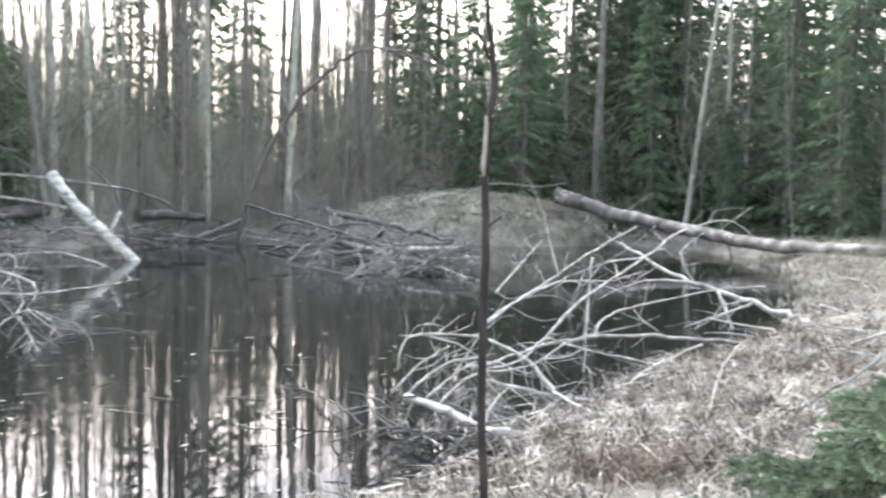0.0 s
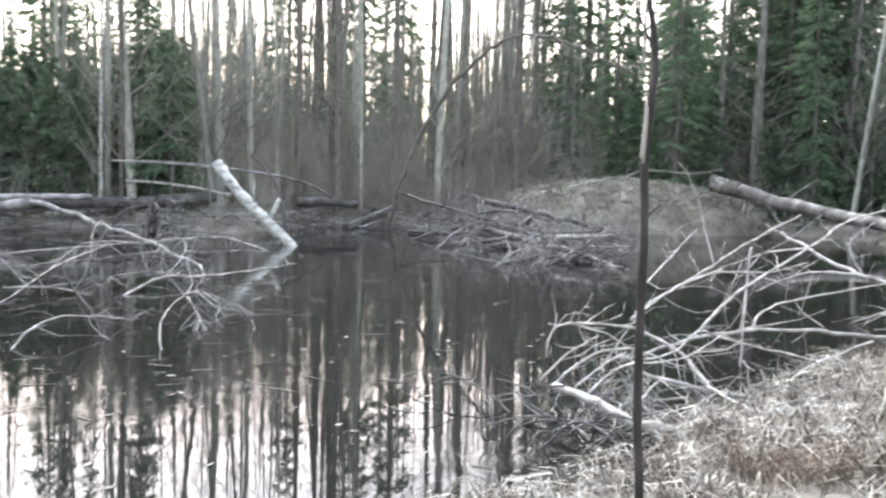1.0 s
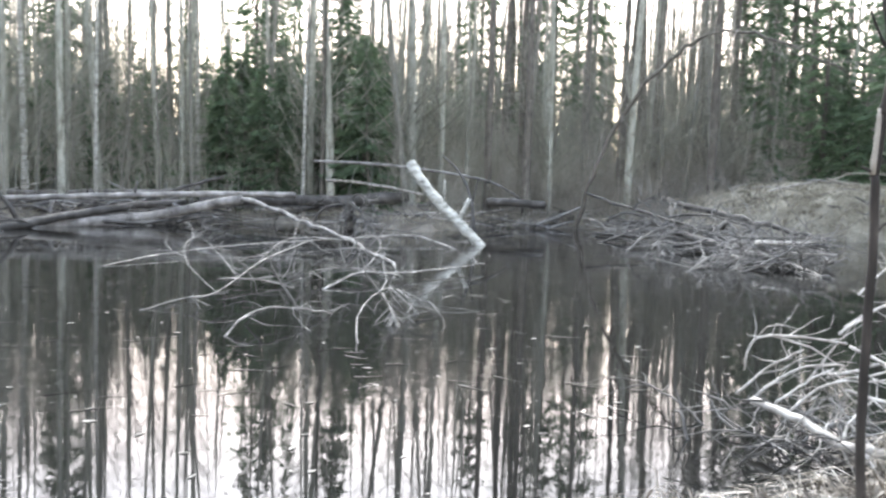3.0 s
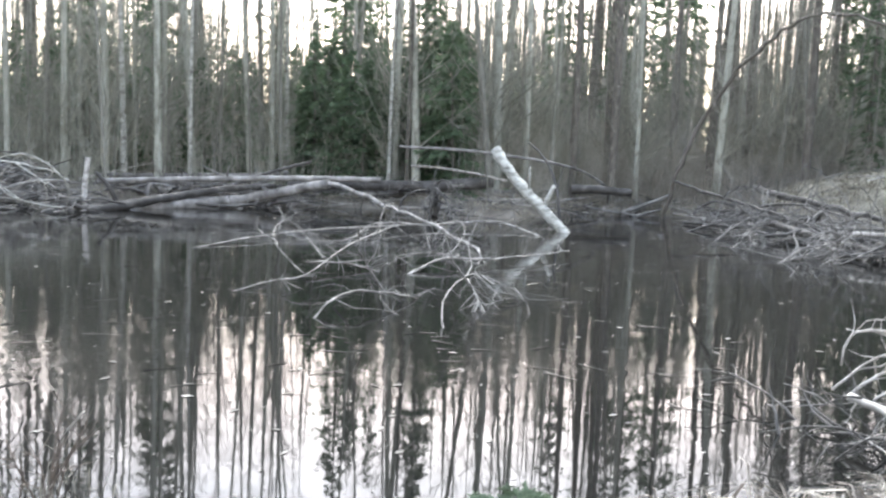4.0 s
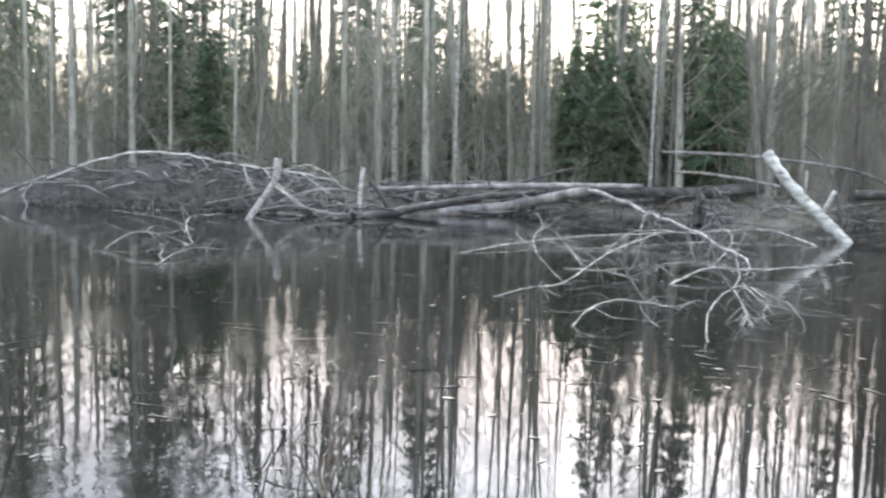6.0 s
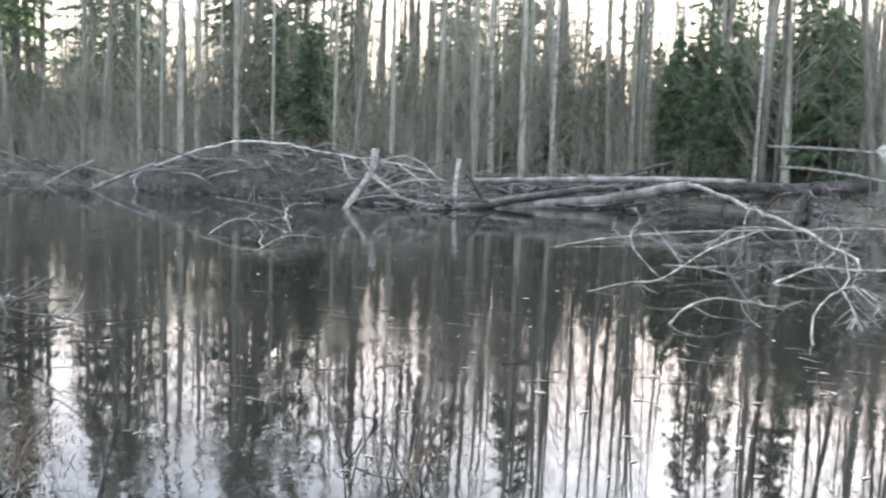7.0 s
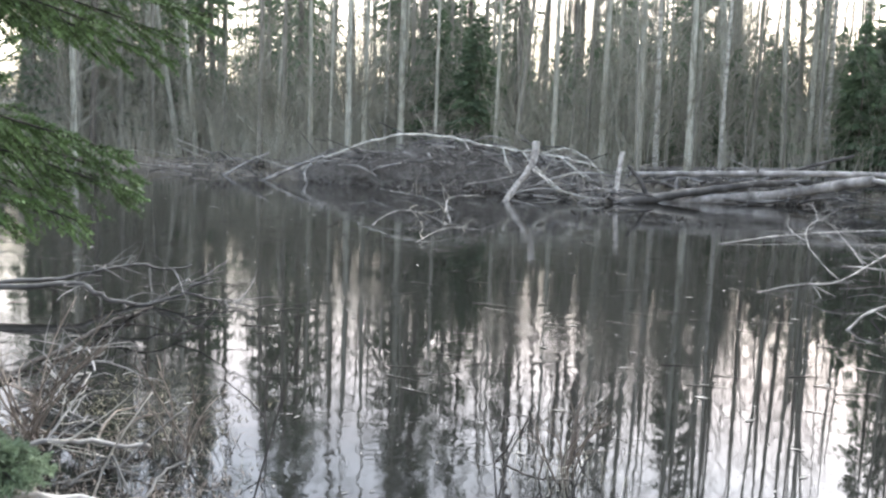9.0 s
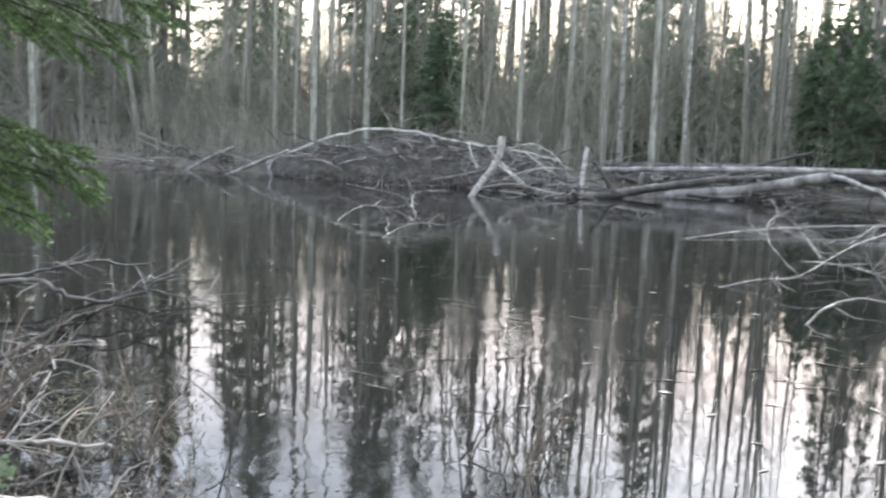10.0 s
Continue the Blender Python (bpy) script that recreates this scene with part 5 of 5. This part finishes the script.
def waterside_brush(x, y, spread, count, seed, mat, height, label):
    """A low tangle of arching dead twigs at the waterline."""
    rng = random.Random(seed)
    branches = []
    for _ in range(count):
        a, b = rng.uniform(0, 2 * math.pi), rng.uniform(0, 2 * math.pi)
        p = Vector((x + rng.gauss(0, spread), y + rng.gauss(0, spread * 0.7), -0.03))
        ln = rng.uniform(0.35, 1.0)
        d = Vector((math.cos(b), math.sin(b), 0)) * ln
        branches.append(([p, p + d * 0.4 + Vector((0, 0, height * rng.uniform(0.4, 1))), p + d + Vector((0, 0, height * rng.uniform(-0.1, 0.7)))], rng.uniform(0.008, 0.02), 0.005))
    dead_crown("waterside_brush", label, "brushwood", branches, mat, seed, 5, mat, 0.3, twig_r=0.0045)


# brushwood coloured dark to stand in for the shade under the overhanging bank
waterside_brush(0.15, 6.25, 0.35, 16, 231, M_WET, 0.3, "dark brushwood standing in for the shaded hollow under the pale limbs")
waterside_brush(0.55, 6.75, 0.4, 14, 233, M_TWIG_WET, 0.35, "grey brushwood tangled at the bank's edge")
for k, (x, y, spread, count, mat) in enumerate([(-6.6, 0.5, 0.4, 9, M_WET), (-5.5, 0.5, 0.3, 7, M_TWIG_BROWN), (-4.75, 0.5, 0.3, 8, M_WET), (-7.0, 0.75, 0.3, 6, M_TWIG_WET)]):
    waterside_brush(x, y, spread, count, 701 + 2 * k, mat, 0.12, "drowned brushwood tangled in the near shallows")
# two small tangles, their dark colour imitating the undercut bank's shadow
waterside_brush(0.45, 5.95, 0.14, 8, 721, M_WET, 0.15, "dark roots imitating the shadow under the grassy bank's edge")
waterside_brush(0.95, 6.75, 0.14, 8, 723, M_WET, 0.15, "dark roots imitating the shadow under the grassy bank's edge")
waterside_brush(-12.6, 25.2, 1.3, 14, 235, M_LOG, 0.7, "grey brushwood heaped on the far bank")
waterside_brush(-19.8, 23.6, 1.4, 16, 237, M_LOG, 0.8, "grey brushwood heaped behind the logs")
waterside_brush(-9.2, 31.2, 1.2, 14, 239, M_LOG, 0.7, "grey brushwood on the far waterside")
waterside_brush(-32.2, 13.6, 0.9, 18, 243, M_WET, 0.6, "dark brushwood along the bay's muddy edge")
waterside_brush(-35.5, 10.6, 1.0, 16, 245, M_WET, 0.6, "dark brushwood along the bay's muddy edge")
waterside_brush(-39.2, 9.3, 1.1, 14, 247, M_WET, 0.6, "dark brushwood along the bay's muddy edge")
waterside_brush(-25.2, 17.6, 1.0, 16, 249, M_TWIG_BROWN, 0.8, "brown brushwood between the heap and the logs")
waterside_brush(-17.4, 26.9, 1.2, 16, 251, M_WET, 0.9, "dark brushwood on the bank behind the logs")
waterside_brush(-10.9, 29.4, 1.0, 16, 253, M_WET, 0.7, "dark brushwood along the far waterline")
waterside_brush(-6.6, 35.6, 1.1, 14, 255, M_WET, 0.7, "dark brushwood along the far waterline")
waterside_brush(-22.4, 18.2, 1.2, 18, 241, M_TWIG_WET, 0.9, "tangled brushwood round the broken post")


def bent_tree():
    pts = [(-7.75, 32.7, -0.3), (-7.57, 32.63, 0.22), (-7.01, 32.25, 2.03), (-6.26, 32.40, 3.87), (-4.85, 31.63, 5.61), (-3.55, 31.30, 6.67), (-2.16, 30.92, 6.98), (-0.60, 30.49, 6.39), (1.10, 29.98, 5.51)]
    dead_crown("bent_tree", "thin grey tree bowed over the beaver lodge", "tree", [(pts, 0.14, 0.055)], M_PINE, 211, 70, M_TWIG, 1.6, twig_r=0.009)


bent_tree()


# ---- the thin sapling on the near bank ----
def sapling():
    o = (0.10, 1.82, ground_z(0.10, 1.82))
    ob = thing("sapling", "thin dark leafless sapling with a scarred stem", "sapling", o)
    low = [(0.10, 1.82, 0.1), (0.10, 1.84, 0.6), (0.10, 1.86, 1.05), (0.09, 1.87, 1.22), (0.09, 1.88, 1.41), (0.092, 1.89, 1.62), (0.085, 1.89, 1.75)]
    high = [(0.097, 1.90, 1.90), (0.103, 1.91, 1.96), (0.092, 1.92, 2.05), (0.085, 1.93, 2.12), (0.075, 1.95, 2.28), (0.08, 1.97, 2.9)]
    part("lower_stem", limb(low, 0.0105, 0.0085, 8, 4, 0.0006, 0.05, o, 3), M_STEM, ob)
    part("lower_stem", limb([(0.085, 1.89, 1.745), (0.092, 1.898, 1.83), (0.095, 1.90, 1.89)], 0.0082, 0.0080, 8, 3, 0, 0.06, o, 4), M_STEM, ob)
    part("scar", limb([(0.081, 1.886, 1.75), (0.086, 1.893, 1.83), (0.088, 1.897, 1.88)], 0.0062, 0.0042, 8, 3, 0, 0.06, o, 4), M_PEELED, ob, "pale peeled scar on the stem")
    part("upper_stem", limb([(0.094, 1.899, 1.87), *high], 0.0085, 0.004, 8, 4, 0.0005, 0.05, o, 5), M_STEM, ob)
    for a, b, c in [((0.095, 1.90, 1.895), (0.11, 1.92, 1.91), (0.14, 1.95, 1.93)), ((0.092, 1.89, 1.63), (0.105, 1.90, 1.65), (0.125, 1.92, 1.665)), ((0.085, 1.89, 1.75), (0.072, 1.88, 1.76), (0.06, 1.87, 1.765)), ((0.095, 1.925, 2.0), (0.08, 1.93, 2.03), (0.06, 1.93, 2.08))]:
        part("side_twig", limb([a, b, c], 0.0038, 0.002, 5, 3, 0, 0.1, o, 6), M_STEM, ob)


sapling()


# ---- near spruces ----
def needle_spray(sh, wood, a, b, rng, needle=0.019, per=36):
    """Needles all round a twig from a to b."""
    a, b = Vector(a), Vector(b)
    along = (b - a).normalized()
    s = along.orthogonal().normalized()
    u = along.cross(s)
    wood.twig(a, b, 0.0022)
    n = max(6, int((b - a).length * per * 10))
    for i in range(n):
        t = (i + rng.random()) / n
        ang = rng.uniform(0, 2 * math.pi)
        p = a.lerp(b, t)
        out = (s * math.cos(ang) + u * math.sin(ang)) * 0.85 + along * 0.75
        sh.blade(p, p + out * needle * rng.uniform(0.7, 1.2), along.cross(out).normalized() * 0.0040)


def near_bough(parent, root, tip, width, o, seed, sides=28, per=18, mat=None):
    rng = random.Random(seed)
    root, tip, o = Vector(root) - o, Vector(tip) - o, Vector(o)
    mid = root.lerp(tip, 0.5) + Vector((0, 0, 0.05))
    line = curve_points([root, mid, tip], 5)
    w = Shape()
    w.tube(line, 0.010, 0.003, 5)
    needles = Shape()
    along = (tip - root).normalized()
    across = along.cross(Vector((0, 0, 1))).normalized()
    for i in range(sides):
        t = 0.2 + 0.8 * (i + rng.random()) / sides
        k = t * (len(line) - 1)
        j = min(int(k), len(line) - 2)
        p = line[j].lerp(line[j + 1], k - j)
        for sgn in (-1, 1):
            ln = width * (1.12 - t) * rng.uniform(0.7, 1.1) + 0.05
            e = p + along * ln * rng.uniform(0.4, 0.8) + across * sgn * ln * rng.uniform(0.3, 0.75) + Vector((0, 0, rng.uniform(-0.75, 0.2) * ln))
            needle_spray(needles, w, p, e, rng, per=per)
            for _ in range(3):
                g = p.lerp(e, rng.uniform(0.25, 0.85))
                h = g + (e - p).normalized() * ln * 0.2 + across * rng.choice((-1, 1)) * ln * 0.25 + along * ln * 0.2 + Vector((0, 0, -0.12 * ln))
                needle_spray(needles, w, g, h, rng, per=per)
    bough = part("bough", w, M_STEM, parent)
    sub = new("needles", needles.mesh("needles", mat or M_NEEDLE_FRESH))
    sub.parent = bough
    tagged(sub, "short green needles")


def bank_spruce():
    o = Vector((-4.75, -0.95, ground_z(-4.75, -0.95)))
    ob = thing("bank_spruce", "green spruce on the near bank, boughs over water", "spruce", o)
    t = Shape()
    t.tube([(0, 0, -0.3), (0.02, 0, 1.2), (0.0, 0.02, 3.2), (0, 0, 5.5)], 0.075, 0.02, 9, rough=0.05)
    part("trunk", t, M_PINE, ob)
    for i, (z, tip, w) in enumerate([(2.7, (-4.25, 1.05, 2.24), 0.50), (2.5, (-4.30, 0.9, 2.05), 0.5), (2.6, (-4.35, 0.95, 2.15), 0.5), (2.85, (-4.4, 0.8, 2.4), 0.5), (2.75, (-4.0, 0.85, 2.35), 0.5), (2.6, (-4.15, 0.6, 2.15), 0.45), (1.9, (-4.1, 0.72, 1.46), 0.5), (2.0, (-4.2, 0.7, 1.62), 0.5), (1.75, (-4.1, 0.5, 1.34), 0.45), (3.0, (-4.5, 0.75, 2.62), 0.45), (1.95, (-4.25, 0.78, 1.50), 0.50), (2.05, (-4.45, 0.55, 1.66), 0.40),
                                     (1.8, (-4.3, 0.5, 1.40), 0.36), (2.6, (-5.2, 0.65, 2.25), 0.40), (1.9, (-5.1, 0.55, 1.5), 0.38), (1.6, (-4.9, 0.35, 1.22), 0.34), (3.3, (-4.9, 0.5, 3.0), 0.45), (2.3, (-5.6, 0.3, 2.0), 0.4)]):
        near_bough(ob, (-4.75, -0.95, z), tip, w, o, 301 + i)
    return ob


def seedling(x, y, h, radius, seed, whorls):
    rng = random.Random(seed)
    o = Vector((x, y, ground_z(x, y)))
    ob = thing("spruce_seedling", "small green spruce seedling on the near bank", "spruce", o)
    t = Shape()
    t.tube([(0, 0, -0.05), (0.01, 0, h * 0.5), (0, 0, h)], 0.012, 0.004, 6)
    part("stem", t, M_STEM, ob)
    for k in range(whorls):
        u = (k + 0.6) / whorls
        for q in range(5):
            a = rng.uniform(0, 2 * math.pi)
            ln = radius * (1.05 - u) + 0.06
            root = o + Vector((0, 0, h * (0.15 + 0.83 * u)))
            near_bough(ob, root, root + Vector((math.cos(a) * ln, math.sin(a) * ln, 0.12 * ln)), ln * 0.55, o, seed * 31 + k * 7 + q, 13, 26, M_SEEDLING)
    return ob


bank_spruce()
seedling(1.36, 2.36, 1.05, 0.70, 5, 6)
seedling(-1.10, 2.46, 0.44, 0.32, 6, 4)
seedling(-4.3, 0.12, 0.18, 0.22, 8, 3)


# ---- near bank: dead grass, rusty fern, tussocks ----
def bank_grass():
    rng = random.Random(55)
    spots = []
    while len(spots) < 2600:
        x, y = rng.uniform(-1.4, 9.5), rng.uniform(2.2, 20)
        if rng.random() > 7.0 / (y + 1.0):
            continue
        sd = shore_distance([(x, y)])[0]
        if noise.noise(Vector((x * 1.6, y * 1.6, 2.0))) < rng.uniform(-0.15, 0.2):
            continue
        if -0.02 < sd < 5.5:
            spots.append((x, y, max(ground_z(x, y), -0.02)))
    grass_tufts("bank_grass", "flattened pale dead grass covering the near bank", spots, M_STRAW, 56, 15, 0.42, 0.12, 0.0085, 1.05)
    for x, y, r in [(0.95, 4.45, 0.16), (1.2, 4.3, 0.12), (3.1, 7.9, 0.2), (2.6, 8.0, 0.14), (1.15, 6.9, 0.12), (3.6, 7.6, 0.2)]:
        grass_tufts("rusty_fern", "withered rust-brown fern clump in dead grass", [(x, y, ground_z(x, y))], M_RUST, int(x * 100), 260, 0.32, r, 0.005, 0.7)
    tuss = []
    for _ in range(34):
        a, d = rng.uniform(0, 2 * math.pi), 0.62 * math.sqrt(rng.random())
        tuss.append((-4.75 + d * math.cos(a), 0.95 + 0.8 * d * math.sin(a), 0.0))
    grass_tufts("tussock", "drowned mat of brown sedge at the near water's edge", tuss, M_TWIG_BROWN, 57, 22, 0.16, 0.12, 0.0040, 1.05)
    mat = []
    for _ in range(60):
        a, d = rng.uniform(0, 2 * math.pi), math.sqrt(rng.random())
        mat.append((-5.75 + 0.75 * d * math.cos(a), 1.2 + 0.5 * d * math.sin(a), 0.0))
    grass_tufts("tussock", "low mossy brown mat of drowned sedge", mat, M_MOSS, 60, 26, 0.10, 0.10, 0.005, 1.15)
    grass_tufts("reed_stems", "withered stems standing in the shallows", [(-4.6, 1.2, -0.03), (-4.9, 0.8, -0.03), (-3.6, 2.75, -0.03), (-3.5, 2.6, -0.03), (-3.75, 2.7, -0.03), (-3.45, 2.9, -0.03)], M_SEDGE, 58, 16, 0.40, 0.12, 0.003, 0.55)
    near = []
    while len(near) < 900:
        x, y = rng.uniform(-6.5, 9), rng.uniform(-7, 5)
        sd = shore_distance([(x, y)])[0]
        if -0.05 < sd < 8 and math.hypot(x, y) > 0.6 and (sd < 1.2 or rng.random() < 0.5):
            near.append((x, y, max(ground_z(x, y), 0)))
    grass_tufts("shore_grass", "dead grass along the near shore", near, M_STRAW, 59, 12, 0.28, 0.10, 0.004, 0.9)


def bare_shrub(x, y, height, seed, stems, reach):
    """A many-stemmed leafless shrub."""
    rng = random.Random(seed)
    o = Vector((x, y, max(ground_z(x, y), -0.05)))
    ob = thing("bare_shrub", "leafless brown shrub leaning over the near shallows", "shrub", o)
    fine = Shape()
    for i in range(stems):
        a = rng.uniform(0, 2 * math.pi)
        lean = rng.uniform(0.2, 1.0) * reach
        top = Vector((math.cos(a) * lean, math.sin(a) * lean, height * rng.uniform(0.55, 1.1)))
        mid = top * 0.5 + Vector((rng.gauss(0, 0.04), rng.gauss(0, 0.04), 0.08))
        s = Shape()
        line = curve_points([(rng.gauss(0, 0.06), rng.gauss(0, 0.06), -0.05), mid, top], 4)
        s.tube(line, 0.007, 0.0025, 5)
        part("stem", s, M_TWIG_BROWN, ob)
        for _ in range(9):
            k = rng.uniform(0.3, 1) * (len(line) - 2)
            p = line[int(k)].lerp(line[int(k) + 1], k % 1)
            d = (top.normalized() + Vector((rng.gauss(0, 0.6), rng.gauss(0, 0.6), rng.gauss(0, 0.4)))).normalized()
            fine.twig(p, p + d * rng.uniform(0.1, 0.3), 0.003)
    tagged(part("fine_growth", fine, M_TWIG_BROWN, ob, "fine brown twigs", smooth=False), kind="stuff")


def far_bank_grass():
    rng = random.Random(65)
    spots = []
    while len(spots) < 3100:
        a, d = radians(rng.uniform(-32, 95)), rng.uniform(15, 50)
        x, y = -math.sin(a) * d, math.cos(a) * d
        sd = shore_distance([(x, y)])[0]
        if -0.1 < sd < 9 and rng.random() < math.exp(-sd / 4):
            spots.append((x, y, max(ground_z(x, y), 0)))
    grass_tufts("far_bank_grass", "dull brown dead sedge on the far banks", spots, M_SEDGE, 66, 12, 0.42, 0.28, 0.014, 0.75)


def litter():
    """Twigs and leaves adrift on the pond."""
    rng = random.Random(75)
    s = Shape()
    while len(s.f) < 2600:
        a, d = radians(rng.uniform(-12, 92)), 4.2 + 22 * rng.random() ** 1.15
        x, y = -math.sin(a) * d, math.cos(a) * d
        if shore_distance([(x, y)])[0] > -0.1:
            continue
        b, ln = rng.uniform(0, math.pi), rng.uniform(0.008, 0.03) * (2.6 if rng.random() < 0.16 else 1) * (1 + d / 14)
        c = Vector((math.cos(b), math.sin(b), 0))
        p = Vector((x, y, 0.004))
        s.blade(p, p + c * ln + Vector((0, 0, 0.003)), Vector((-c.y, c.x, 0)) * ln * rng.uniform(0.1, 0.3))
    for _ in range(420):
        a, d = radians(rng.uniform(8, 88)), 6 + 17 * rng.random()
        x, y = -math.sin(a) * d, math.cos(a) * d
        if shore_distance([(x, y)])[0] > -0.2:
            continue
        b, ln = a + rng.gauss(0, 0.5), rng.uniform(0.12, 0.5)
        p = Vector((x, y, 0.004))
        s.twig(p, p + Vector((math.cos(b), math.sin(b), 0.01)) * ln, rng.uniform(0.003, 0.007))
    tagged(new("floating_litter", s.mesh("floating_litter", M_FLOAT)), "small leaves and twig bits adrift on the pond", "litter", kind="stuff")


def bank_sticks():
    """Loose brushwood on the far bank, each stick a thing of its own."""
    rng = random.Random(85)
    made = 0
    for meshes, mat_name, label in ((STICKS_GREY, "grey", "grey fallen stick on the far bank"), (STICKS_PALE, "pale", "pale fallen stick on the far bank"), (STICKS_DARK, "dark", "dark wet stick on the far bank")):
        for _ in range(80):
            for _ in range(100):
                a, d = radians(rng.uniform(-5, 80)), rng.uniform(18, 45)
                x, y = -math.sin(a) * d, math.cos(a) * d
                if -0.5 < shore_distance([(x, y)])[0] < 2.2:
                    break
            ob = tagged(new("fallen_stick", meshes[rng.randrange(4)]), label, "stick", "fallen sticks on the far bank")
            ln = rng.uniform(0.8, 3.0)
            ob.matrix_basis = pose(x, y, max(ground_z(x, y), 0) + 0.06, 0, rng.gauss(-6, 8), rng.uniform(0, 360)) @ Matrix.Diagonal((ln, rng.uniform(0.6, 1.5), rng.uniform(0.6, 1.5), 1))


bank_grass()
bare_shrub(-5.15, 0.35, 0.75, 3, 16, 0.6)
bare_shrub(-4.75, 1.05, 0.5, 4, 6, 0.4)
bare_shrub(-3.6, 2.7, 0.45, 7, 8, 0.4)
far_bank_grass()
litter()
bank_sticks()


def near_sticks():
    """Grey sticks strewn over the near bank."""
    rng = random.Random(95)
    for _ in range(110):
        for _ in range(100):
            x, y = rng.uniform(0.6, 7.5), rng.uniform(6.2, 16)
            if 0.05 < shore_distance([(x, y)])[0] < 3.0:
                break
        pale = rng.random() < 0.35
        ob = tagged(new("fallen_stick", (STICKS_PALE if pale else STICKS_GREY)[rng.randrange(4)]), "pale dead stick lying in the bank grass" if pale else "grey dead stick lying in the bank grass", "stick", "fallen sticks on the near bank")
        ln = rng.uniform(0.3, 0.9)
        ob.matrix_basis = pose(x, y, ground_z(x, y) + 0.08, 0, rng.gauss(-4, 7), rng.uniform(0, 360)) @ Matrix.Diagonal((ln, rng.uniform(0.25, 0.7), rng.uniform(0.25, 0.7), 1))


near_sticks()
